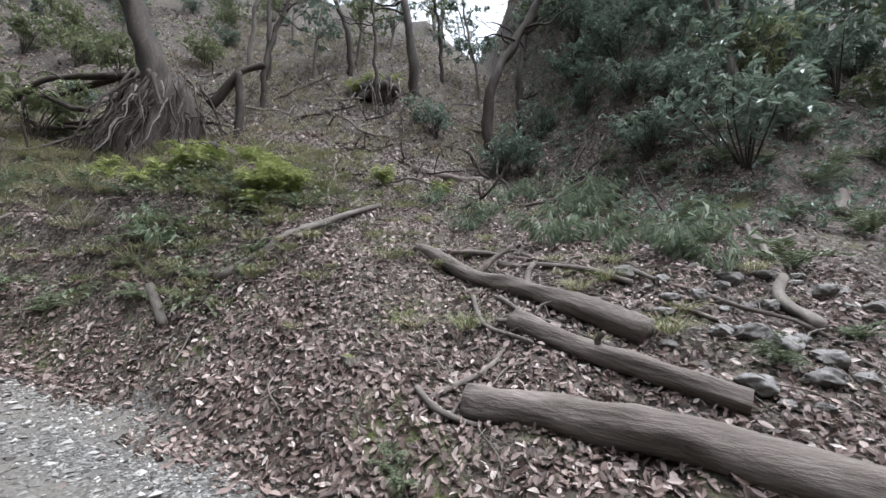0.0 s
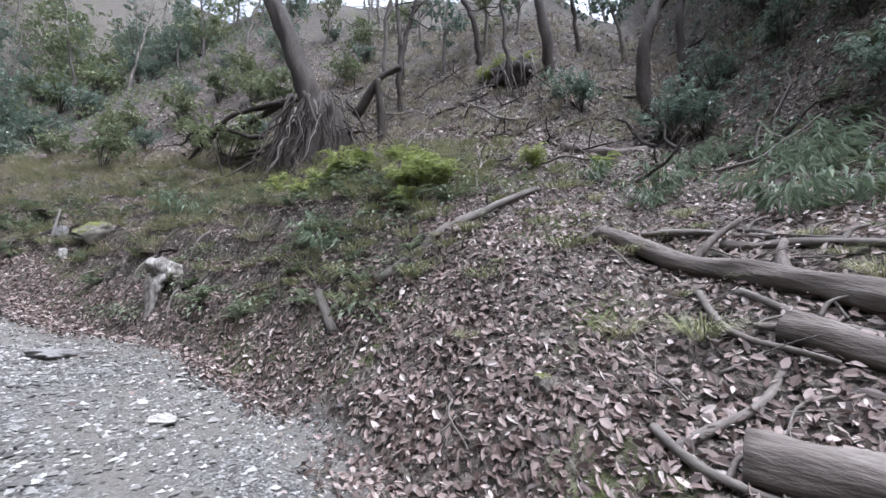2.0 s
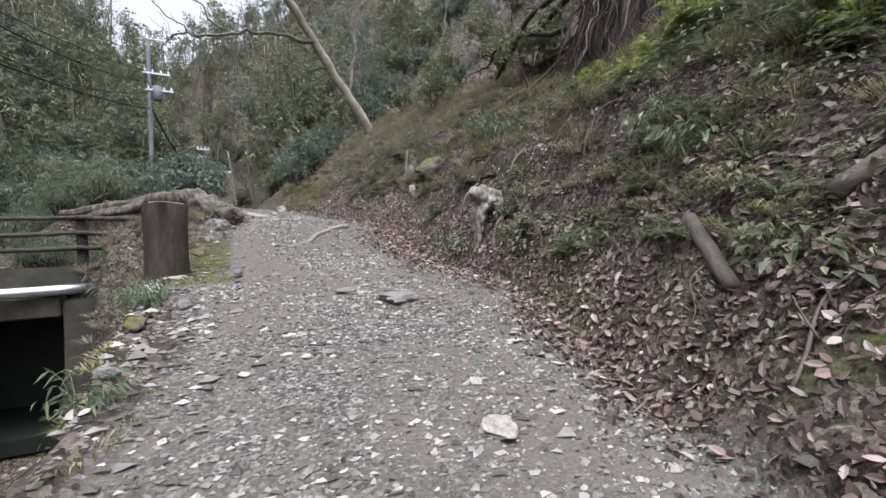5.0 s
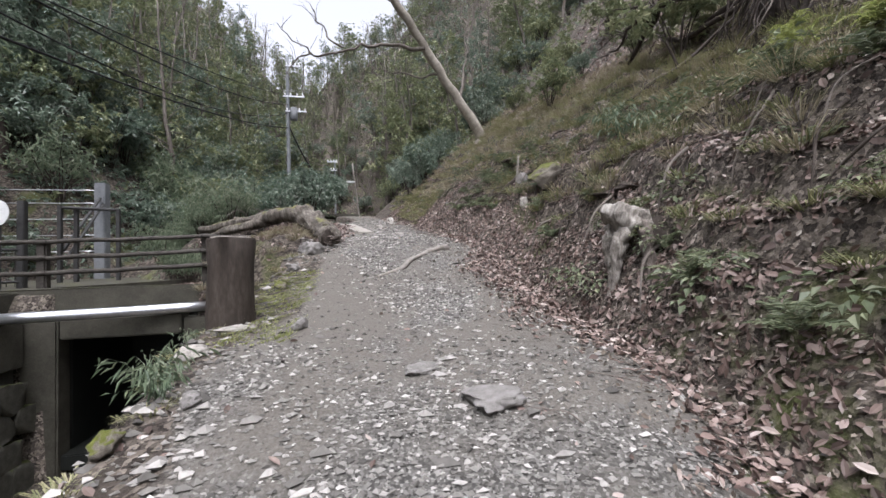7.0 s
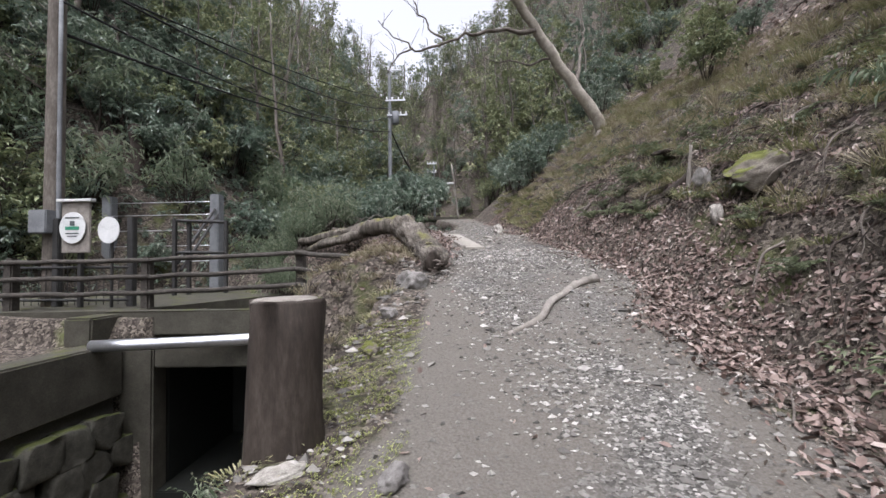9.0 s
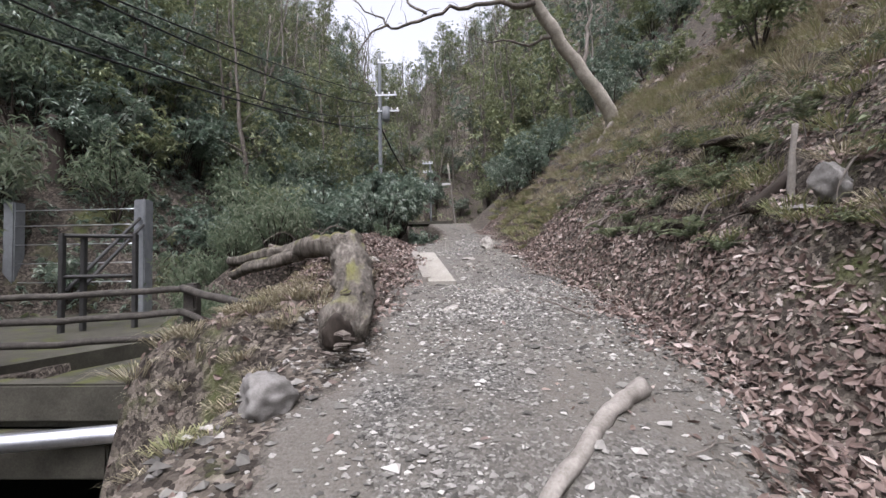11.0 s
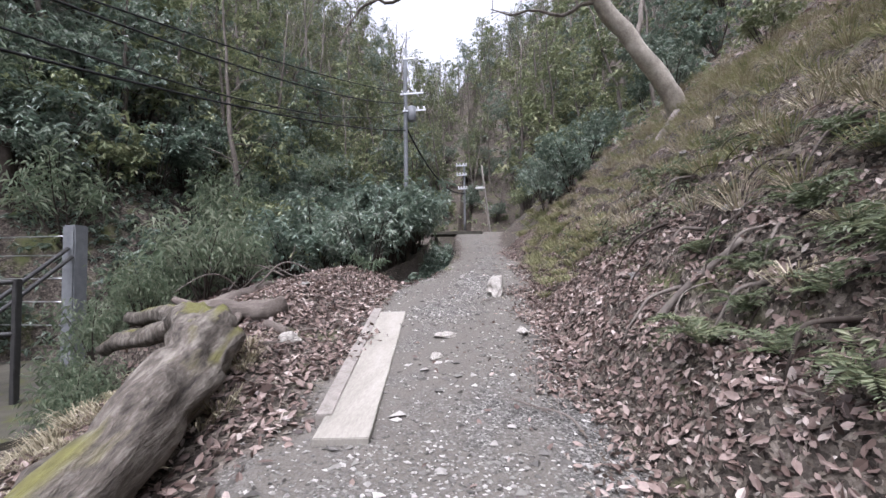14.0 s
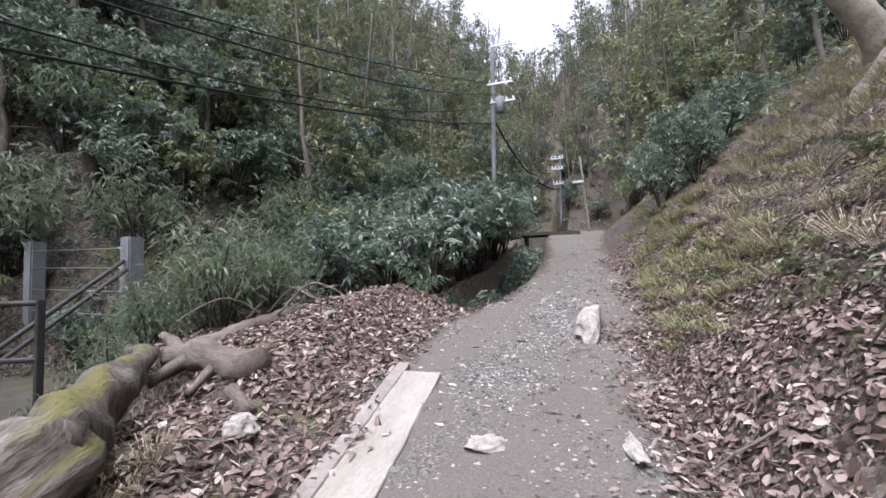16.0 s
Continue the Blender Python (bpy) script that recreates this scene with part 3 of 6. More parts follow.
def tree_meshes(kind, seed):
    """Trunk with limbs, and crown, of a slender hillside tree about 9 m tall."""
    r = random.Random(seed)
    lean = Vector((r.uniform(-0.9, 0.9), r.uniform(-0.9, 0.9), 0))
    line = [Vector((0, 0, -0.5)), Vector((0, 0, 2.2)) + lean * 0.3 + Vector((r.uniform(-0.2, 0.2), 0, 0)), Vector((0, 0, 5)) + lean, Vector((0, 0, 9)) + lean * 1.9]
    bits, ends = [limb(line, 0.13, 0.03, 7, 5, 0.1, seed, 0.12)], []
    sm = smooth_line(line, 10)
    for k in range(16):
        f = r.uniform(0.3, 0.98)
        b = sm[int(f * (len(sm) - 1))]
        a, reach = r.uniform(0, 6.28), r.uniform(0.8, 2.4) * (1.15 - 0.6 * f)
        tip = b + Vector((math.cos(a) * reach, math.sin(a) * reach, r.uniform(0.2, 1.3)))
        bits.append(limb([b, b.lerp(tip, 0.5) + Vector((0, 0, r.uniform(-0.2, 0.15))), tip], 0.035 * (1.3 - f), 0.007, 4, 3, 0.1, k, 0.08))
        for q in range(4):
            e = b.lerp(tip, r.uniform(0.4, 1.0)) + Vector((r.gauss(0, 0.28), r.gauss(0, 0.28), r.gauss(0.1, 0.25)))
            ends.append(e)
            if kind == "bare":
                bits.append(limb([b.lerp(tip, 0.6), b.lerp(tip, 0.8).lerp(e, 0.6), e + (e - b) * 0.25], 0.011, 0.003, 3, 2, 0, q))
    v, f = joined(bits)
    if kind == "bare":
        lv, lf = crown(500, np.array(ends), 0.3, 0.09)
        mat = OLIVE
    else:
        lv, lf = whorls(np.array(ends)[rng.integers(0, len(ends), 150)] + rng.normal(size=(150, 3)) * [0.36, 0.36, 0.22], 8, 0.3, (0.34, 0.5))
        mat = EVERGREEN if kind == "evergreen" else OLIVE
    return mesh_of("trunk", v, f, BARK_GREY), mesh_of("crown", lv, lf, mat, False)


def blades(n, radius, length, width, upright=0.8, seed=0):
    """A tuft: arching blades of three pieces each."""
    g = np.random.default_rng(seed)
    a, r0 = g.uniform(0, 6.28, n), radius * np.sqrt(g.uniform(0, 1, n))
    out = np.stack([np.cos(a), np.sin(a), 0 * a], 1)
    L = length * g.uniform(0.55, 1.15, n)
    p0 = out * r0[:, None] * 0.6
    lean = g.uniform(0.25, 1.0, n)[:, None]
    p1 = p0 + (out * lean * 0.45 + [0, 0, upright * 0.55]) * L[:, None]
    p2 = p1 + (out * lean * 0.6 + [0, 0, 1] * (0.25 - 0.55 * lean) * upright) * L[:, None] * 0.55
    side = np.stack([-np.sin(a), np.cos(a), 0 * a], 1) * (width * g.uniform(0.6, 1.2, n))[:, None] * 0.5
    v = np.stack([p0 - side * 0.6, p0 + side * 0.6, p1 - side, p1 + side, p2], 1).reshape(-1, 3)
    b = 5 * np.arange(n)[:, None]
    f = np.concatenate([b + [0, 1, 3], b + [0, 3, 2], b + [2, 3, 4]], 1).reshape(-1, 3)
    return v, f


def fern_mesh(name, mat, fronds, reach, seed, leaflet=0.085, upright=0.75):
    """Arching fronds, each a midrib with two rows of leaflets."""
    g = np.random.default_rng(seed)
    V, F, o = [], [], 0
    for k in range(fronds):
        a, L, lift = g.uniform(0, 6.28), reach * g.uniform(0.6, 1.15), upright * g.uniform(0.6, 1.2)
        d = np.array([math.cos(a), math.sin(a), 0])
        s = np.linspace(0.12, 1, 24)[:, None]
        line = d * L * s * (0.55 + 0.45 * s) + np.array([0, 0, 1]) * L * lift * (1.5 * s - 1.05 * s * s) + g.normal(size=(1, 3)) * 0.03 * s
        tang = np.gradient(line, axis=0)
        side = np.cross(tang, [0, 0, 1.0])
        side /= np.linalg.norm(side, axis=1, keepdims=True) + 1e-9
        up = np.cross(side, tang)
        size = leaflet * (reach / 0.45) * (0.35 + 1.1 * np.sin(np.pi * (0.12 + 0.85 * s[:, 0])))
        for w in (1, -1):
            dirs = side * w + tang / np.linalg.norm(tang, axis=1, keepdims=True) * 0.55 + g.normal(size=line.shape) * 0.12
            v, f = leaves(line, dirs, up + g.normal(size=line.shape) * 0.2, size, size * 0.24, 0.12, 0.12)
            V.append(v), F.append(f + o)
            o += len(v)
    return mesh_of(name, np.concatenate(V), np.concatenate(F), mat, False)


def stand(name, label, category, parts, x, y, scale=1.0, turn=None, group="", tilt=0.0, sink=0.05):
    """A plant on the ground at x, y, with its parts (name, mesh)."""
    t = rng.uniform(0, 360) if turn is None else turn
    ob = thing(name, label, category, group=group)
    ob.matrix_basis = pose(x, y, z_at(x, y) - sink, tilt, 0, t) @ Matrix.Scale(scale, 4)
    for n, me in parts:
        piece(n, me, ob)
    return ob


SHRUBS = {k: [[*zip(("stem", "foliage"), shrub_meshes(k, 10 * i + len(k)))] for i in range(3)] for k in ("evergreen", "olive", "bamboo")}
TREES = {k: [[*zip(("trunk", "crown"), tree_meshes(k, 20 * i + len(k)))] for i in range(3)] for k in ("evergreen", "olive", "bare")}
SHRUB_LABEL = {"evergreen": "dense evergreen shrub with glossy dark leaves on the hillside", "olive": "straggly olive-green shrub on the wooded slope", "bamboo": "clump of bamboo grass with long drooping leaves"}
TREE_LABEL = {"evergreen": "slender evergreen broadleaf tree on the steep hillside", "olive": "thin-leaved olive tree on the wooded hillside", "bare": "bare winter tree with thin grey branches on the slope"}


FAR = []


def plant_shrub(kind, x, y, s):
    if y > 40 or x > 20 or x < -19:
        FAR.append((SHRUBS[kind][rng.integers(3)], x, y, s, rng.uniform(0, 360)))
        return
    stand("shrub" if kind != "bamboo" else "bamboo_grass", SHRUB_LABEL[kind], "shrub" if kind != "bamboo" else "bamboo grass", SHRUBS[kind][rng.integers(3)], x, y, s, group="hillside " + kind + " shrubs")


def plant_tree(kind, x, y, s):
    if y > 52 or x > 26 or x < -22:
        FAR.append((TREES[kind][rng.integers(3)], x, y, s, rng.uniform(0, 360)))
        return
    stand("tree", TREE_LABEL[kind], "tree", TREES[kind][rng.integers(3)], x, y, s, group="hillside trees", tilt=rng.uniform(-6, 6))


def scatter(n, x0, x1, y0, y1, apart, seed):
    g = np.random.default_rng(seed)
    out = []
    for _ in range(n * 12):
        p = (g.uniform(x0, x1), g.uniform(y0, y1))
        if all((p[0] - q[0]) ** 2 + (p[1] - q[1]) ** 2 > apart ** 2 for q in out):
            out.append(p)
        if len(out) == n:
            break
    return out


def choose(seed, weights):
    return random.Random(seed).choices(list(weights), list(weights.values()))[0]


# left hillside, behind the terrace and the stream
for k, (x, y) in enumerate(scatter(150, -20, -3.6, 20.3, 48, 0.95, 1)):
    h = along(HILL_LEFT, y) - x
    if h > -0.5:
        near = h < 3.5
        kind = choose(k, {"evergreen": 5, "bamboo": 3 if near and y < 30 else 0.3, "olive": 1.6})
        plant_shrub(kind, x, y, (1.25 if near else 1.5) * random.Random(k).uniform(0.75, 1.3))
for k, (x, y) in enumerate(scatter(34, -24, -12, -6, 22, 2.0, 21)):
    plant_shrub(choose(k, {"evergreen": 5, "olive": 2, "bamboo": 1}), x, y, random.Random(k).uniform(1.0, 1.7))
for k, (x, y) in enumerate(scatter(80, -36, -7, 20, 62, 2.4, 3)):
    if along(HILL_LEFT, y) - x > 1.5:
        plant_tree(choose(k, {"evergreen": 4, "olive": 3, "bare": 2.5}), x, y, random.Random(k).uniform(0.75, 1.2))
for k, (x, y) in enumerate(scatter(26, -32, -12, 2, 24, 2.6, 31)):
    plant_tree(choose(k, {"evergreen": 3, "olive": 3, "bare": 2}), x, y, random.Random(k).uniform(0.75, 1.2))
for k, (x, y) in enumerate(scatter(46, -19, -11.2, 9, 21, 1.1, 29)):
    plant_shrub(choose(k, {"evergreen": 5, "olive": 2, "bamboo": 2}), x, y, random.Random(k).uniform(1.0, 1.7))
# head of the valley
for k, (x, y) in enumerate(scatter(85, -26, 28, 57, 106, 2.8, 4)):
    plant_tree(choose(k, {"evergreen": 2, "olive": 3, "bare": 3}), x, y, random.Random(k).uniform(0.9, 1.35))
for k, (x, y) in enumerate(scatter(50, -10, 16, 46, 74, 1.6, 5)):
    if x < -3.2 or x > 5.5 or y > 58:
        plant_shrub(choose(k, {"evergreen": 4, "olive": 3, "bamboo": 0.5}), x, y, random.Random(k).uniform(1.2, 2.0))
for k, (x, y) in enumerate(scatter(16, 5.5, 15, 46, 66, 2.2, 24)):
    plant_tree(choose(k, {"evergreen": 2, "olive": 3, "bare": 3}), x, y, random.Random(k).uniform(1.5, 2.1))
for k, (x, y) in enumerate(scatter(14, -14, -6.5, 44, 64, 2.2, 25)):
    plant_tree(choose(k, {"evergreen": 2, "olive": 3, "bare": 2}), x, y, random.Random(k).uniform(1.2, 1.7))
for k, (x, y) in enumerate(scatter(34, -26, -6, 57, 84, 2.0, 26)):
    plant_tree(choose(k, {"evergreen": 2, "olive": 4, "bare": 1}), x, y, random.Random(k).uniform(1.0, 1.5))
for k, (x, y) in enumerate(scatter(110, -46, 40, 88, 116, 2.4, 27)):
    plant_tree(choose(k, {"evergreen": 2, "olive": 4, "bare": 3}), x, y, random.Random(k).uniform(1.0, 1.5))
for k, (x, y) in enumerate(scatter(60, -14, 14, 58, 88, 1.8, 28)):
    plant_tree("bare", x, y, random.Random(k).uniform(0.9, 1.4))
# right hillside beyond the leaning tree, and above the bank
for k, (x, y) in enumerate(scatter(60, 5.8, 24, 26, 50, 1.5, 6)):
    plant_shrub(choose(k, {"evergreen": 5, "olive": 3, "bamboo": 0.4}), x, y, random.Random(k).uniform(0.8, 1.6))
for k, (x, y) in enumerate(scatter(46, 9.5, 34, 24, 66, 2.4, 7)):
    plant_tree(choose(k, {"evergreen": 3, "olive": 3, "bare": 3}), x, y, random.Random(k).uniform(0.7, 1.15))
for k, (x, y) in enumerate(scatter(46, 15, 34, -14, 24, 2.2, 8)):
    plant_tree(choose(k, {"evergreen": 1, "olive": 1.5, "bare": 6}), x, y, random.Random(k).uniform(0.7, 1.1))
for k, (x, y) in enumerate(scatter(40, 8.0, 19, -14, -4.4, 1.15, 9)):
    plant_shrub(choose(k, {"evergreen": 5, "olive": 1}), x, y, random.Random(k).uniform(0.7, 1.3))
for k, (x, y) in enumerate(scatter(26, 9, 22, 9.5, 22, 1.6, 12)):
    plant_shrub(choose(k, {"evergreen": 2, "olive": 4}), x, y, random.Random(k).uniform(0.5, 1.1))
for k, (x, y) in enumerate(scatter(40, -40, -9, 40, 86, 3.2, 14)):
    if along(HILL_LEFT, y) - x > 4:
        plant_tree(choose(k, {"evergreen": 3, "olive": 3, "bare": 2}), x, y, random.Random(k).uniform(1.2, 1.7))
# evergreens added to shade the slope above the fallen logs
for k, (x, y) in enumerate(scatter(12, 9.5, 18, -15, -6.5, 1.8, 15)):
    plant_tree("evergreen", x, y, random.Random(k).uniform(0.8, 1.15))
for k, (x, y) in enumerate(scatter(34, -18, -8.5, 14.5, 22.5, 1.1, 16)):
    if along(HILL_LEFT, y) - x > 0.2:
        plant_shrub(choose(k, {"evergreen": 4, "olive": 3, "bamboo": 1}), x, y, random.Random(k).uniform(0.8, 1.4))


# ---- walls, culvert, fence and gate below the track ----
STONES = [None] * 6
for k in range(6):
    bm = rock((1, 1, 1), seed=k + 3, detail=4, chip=0.6)
    STONES[k] = bpy.data.meshes.new("stone")
    bm.to_mesh(STONES[k])
    bm.free()
    STONES[k].polygons.foreach_set("use_smooth", [True] * len(STONES[k].polygons))
    STONES[k].materials.append(STONE)
MOSSY = [m.copy() for m in STONES]
PALE = [m.copy() for m in STONES]
CLODS = [m.copy() for m in STONES]
for m in CLODS:
    m.materials[0] = BARK_DARK
for m in MOSSY:
    m.materials[0] = STONE_MOSSY
for m in PALE:
    m.materials[0] = STONE_PALE


def stone(x, y, size, label, seed=0, sort=None, sink=0.35, turn=None, group="", name="stone"):
    me = (sort or STONES)[seed % 6]
    t = random.Random(seed).uniform(0, 360) if turn is None else turn
    ob = thing(name, label, "stone", group=group, me=me)
    ob.matrix_basis = pose(x, y, z_at(x, y) + size[2] * (0.5 - sink) * 0.8, 0, 0, t) @ Matrix.Diagonal((*size, 1))
    return ob


wall = thing("retaining_wall", "stream retaining wall of mossy stones under a concrete band", "wall", kind="structure")
part("concrete_band", box((0.5, 11.4, 0.95), (-4.22, 6.5, 1.17), 0.03, 0.012, 1), CONCRETE, wall)
part("backing", box((0.36, 11.4, 2.7), (-4.3, 6.5, -0.66), 0.02), CONCRETE_DARK, wall)
BLOCKS = []
for k in range(6):
    bm = rock((1, 1, 1), seed=k + 40, detail=3, chip=0.5)
    for vv in bm.verts:
        for i in range(3):
            vv.co[i] = math.copysign(min(abs(vv.co[i]) * 1.9, 0.5), vv.co[i]) + 0.05 * noise.noise(vv.co * 3 + Vector((k, i, 0)))
    BLOCKS.append(bpy.data.meshes.new("wall_stone"))
    bm.to_mesh(BLOCKS[k])
    bm.free()
    BLOCKS[k].materials.append(WALL_STONE)
    BLOCKS[k].polygons.foreach_set("use_smooth", [True] * len(BLOCKS[k].polygons))
for r in range(5):
    for k in range(21):
        q = random.Random(100 * r + k)
        w, h = 0.56, 0.5
        y = 11.75 - k * w + (r % 2) * 0.37 + q.uniform(-0.08, 0.08)
        piece("wall_stone", BLOCKS[q.randrange(6)], wall, pose(-4.05 + q.uniform(-0.03, 0.03), y, -1.75 + r * h + q.uniform(-0.04, 0.04), q.choice((0, 180)), q.uniform(-12, 12), 90 + q.uniform(-6, 6)) @ Matrix.Diagonal((w * q.uniform(0.98, 1.15), 0.42, h * q.uniform(0.98, 1.12), 1)))
portal = thing("culvert", "dark concrete culvert mouth over the stream bed", "culvert", kind="structure")
part("side_wall", box((0.62, 0.4, 3.4), (-3.78, 12.45, -0.1), 0.03, 0.01, 2), CONCRETE, portal)
part("side_wall", box((0.7, 0.4, 3.3), (-0.92, 12.45, -0.15), 0.03, 0.01, 3), CONCRETE, portal)
part("lintel", box((2.13, 0.42, 0.42), (-2.37, 12.45, 1.38), 0.03, 0.008, 4), CONCRETE, portal)
part("roof_slab", box((3.6, 4.0, 0.3), (-2.3, 14.68, 1.74), 0.02, 0.008, 5), CONCRETE, portal)
# tunnel insides coloured as shade; end wall and floor added to darken the mouth
part("tunnel_wall", box((0.3, 3.8, 3.1), (-3.62, 14.58, 0.02), 0.02), SHADE_BLACK, portal)
part("tunnel_wall", box((0.3, 3.8, 3.1), (-1.08, 14.58, 0.02), 0.02), SHADE_BLACK, portal)
part("added_end_wall", box((2.3, 0.3, 3.1), (-2.35, 15.1, 0.02), 0.02), SHADE_BLACK, portal)
part("tunnel_floor", box((2.3, 2.8, 0.3), (-2.35, 13.75, -1.22), 0.02), SHADE_BLACK, portal)
parapet = thing("parapet", "low stained concrete parapet above the culvert", "parapet", kind="structure")
part("coping", box((3.9, 0.3, 0.46), (-2.75, 12.72, 1.92), 0.03, 0.01, 6), CONCRETE, parapet)
part("end_block", box((0.5, 0.8, 0.5), (-4.55, 12.3, 1.86), 0.03, 0.01, 7), CONCRETE, parapet)
floor_me = mesh_of("paved_yard", [(-12, 12.35, 2.15), (-4.35, 12.75, 2.15), (-2.6, 16.8, 2.18), (-5.0, 19.8, 2.24), (-11.5, 19.5, 2.24), (-12, 12.35, 1.8), (-4.35, 12.75, 1.8), (-2.6, 16.8, 1.8), (-5.0, 19.8, 1.8), (-11.5, 19.5, 1.8)],
                   [[0, 1, 2, 3, 4], [9, 8, 7, 6, 5], [0, 5, 6, 1], [1, 6, 7, 2], [2, 7, 8, 3], [3, 8, 9, 4], [4, 9, 5, 0]], CONCRETE, False)
thing("paved_yard", "grey concrete yard behind the wooden rail fence", "pavement", kind="structure", me=floor_me)

v, f = limb([(-4.05, 11.62, 1.68), (-2.4, 11.98, 1.68), (-0.75, 12.34, 1.7)], 0.1, 0.1, 18, 3, 0.0)
thing("steel_pipe", "shiny galvanised steel pipe lying across the culvert mouth", "pipe", me=mesh_of("steel_pipe", v, f, STEEL))


def beam(a, b, r, sides=8, seed=0, knobbly=0.06, wander=0.0, r1=None):
    a, b = Vector(a), Vector(b)
    return limb([a, a.lerp(b, 0.33), a.lerp(b, 0.67), b], r, r1 or r, sides, 3, knobbly, seed, wander)


fence = thing("rail_fence", "weathered dark wooden post-and-rail fence with three rails", "fence")
posts = [(-6.9, 12.95, 2.05), (-4.3, 13.2, 2.05), (-1.3, 13.72, 2.1), (0.72, 12.05, 2.5)]
tops = [3.2, 3.2, 3.32, 3.15]
for k, ((x, y, z), t) in enumerate(zip(posts, tops)):
    part("post", box((0.19, 0.19, t - z + 0.35), (x, y, (t + z - 0.35) / 2), 0.03, 0.01, k), RAIL_WOOD, fence)
for k in range(3):
    (x0, y0, z0), (x1, y1, z1) = posts[k], posts[k + 1]
    for q, d in enumerate((0.08, 0.42, 0.74)):
        v, f = beam((x0 - 0.1, y0 - 0.1, tops[k] - d), (x1 + 0.1, y1 - 0.1, tops[k + 1] - d), 0.05, 8, 3 * k + q, 0.12, 0.03)
        piece("rail", mesh_of("rail", v, f, RAIL_WOOD), fence)
gate = thing("yard_gate", "grey square gate posts joined by thin wires", "gate")
for k, x in enumerate((-6.45, -10.35)):
    part("gate_post", box((0.34, 0.34, 3.6), (x, 19.3, 3.75), 0.03, 0.008, k), POST_GREY, gate)
for z in (3.2, 3.75, 4.3, 4.85, 5.3):
    v, f = beam((-6.5, 19.2, z), (-10.3, 19.2, z), 0.014, 5)
    piece("wire", mesh_of("wire", v, f, STEEL), gate)
rail = thing("stair_handrail", "black iron handrail with a slanting bar up to the gate", "handrail")
for x, y, t in ((-5.85, 16.25, 4.35), (-4.75, 16.9, 4.35), (-5.6, 16.5, 4.3)):
    part("upright", box((0.1, 0.1, t - 1.9), (x, y, (t + 1.9) / 2), 0.01), IRON, rail)
for a, b in (((-5.85, 16.25, 4.3), (-4.75, 16.9, 4.3)), ((-5.8, 16.3, 3.1), (-6.4, 19.1, 5.0)), ((-5.7, 16.3, 2.9), (-6.3, 19.1, 4.8)), ((-5.85, 16.25, 3.4), (-4.75, 16.9, 3.4))):
    v, f = beam(a, b, 0.045, 8, 0, 0)
    piece("bar", mesh_of("bar", v, f, IRON), rail)
front = thing("iron_gate", "low black iron gate with mesh infill beside the pole", "gate")
for x in (-4.95, -6.6):
    part("gate_upright", box((0.14, 0.14, 2.15), (x, 13.6, 3.0), 0.015), IRON, front)
for z in (2.3, 3.0, 3.12):
    v, f = beam((-4.95, 13.55, z), (-8.6, 13.55, z + 0.02), 0.03, 8, 0, 0)
    piece("gate_bar", mesh_of("gate_bar", v, f, IRON), front)
for k in range(22):
    x = -5.05 - k * 0.16
    v, f = beam((x, 13.56, 2.2), (x, 13.56, 3.0), 0.008, 5, 0, 0)
    piece("mesh_wire", mesh_of("mesh_wire", v, f, IRON), front)


def oval(w, h, t, steps=28):
    bm = bmesh.new()
    ring = [bm.verts.new((w / 2 * math.cos(2 * math.pi * k / steps), 0, h / 2 * math.sin(2 * math.pi * k / steps))) for k in range(steps)]
    face = bm.faces.new(ring)
    out = bmesh.ops.extrude_face_region(bm, geom=[face])
    bmesh.ops.translate(bm, vec=(0, t, 0), verts=[g for g in out["geom"] if isinstance(g, bmesh.types.BMVert)])
    bmesh.ops.recalc_face_normals(bm, faces=bm.faces)
    return bm


sign = thing("notice_board", "pale notice board with an oval white sign and green emblem", "sign")
part("board", box((0.62, 0.05, 1.08), (-5.95, 13.35, 3.85), 0.015), CUT_WOOD, sign)
part("cap", box((0.75, 0.14, 0.06), (-5.95, 13.33, 4.42), 0.01), WHITE_PAINT, sign)
part("panel", oval(0.56, 0.66, 0.02), WHITE_PAINT, sign, "white oval enamel plate", pose(-5.98, 13.28, 3.84))
part("emblem", box((0.3, 0.012, 0.07), (-5.98, 13.276, 3.83), 0.02), GREEN_PAINT, sign)
part("figure", box((0.1, 0.012, 0.1), (-5.98, 13.275, 3.93), 0.03), DARK_PRINT, sign)
for k, (w, z) in enumerate(((0.3, 4.05), (0.28, 3.72), (0.2, 3.66))):
    part("lettering", box((w, 0.01, 0.025), (-5.98, 13.276, z), 0.004), DARK_PRINT, sign)
part("stake", box((0.09, 0.09, 2.4), (-5.95, 13.46, 3.2), 0.01), IRON, sign)
sign2 = thing("oval_sign", "plain white oval sign plate on an iron bracket", "sign")
part("plate", oval(0.46, 0.56, 0.02), WHITE_PAINT, sign2, "", pose(-5.22, 13.3, 3.78))
part("bracket", box((0.05, 0.05, 1.9), (-5.22, 13.4, 2.95), 0.01), IRON, sign2)


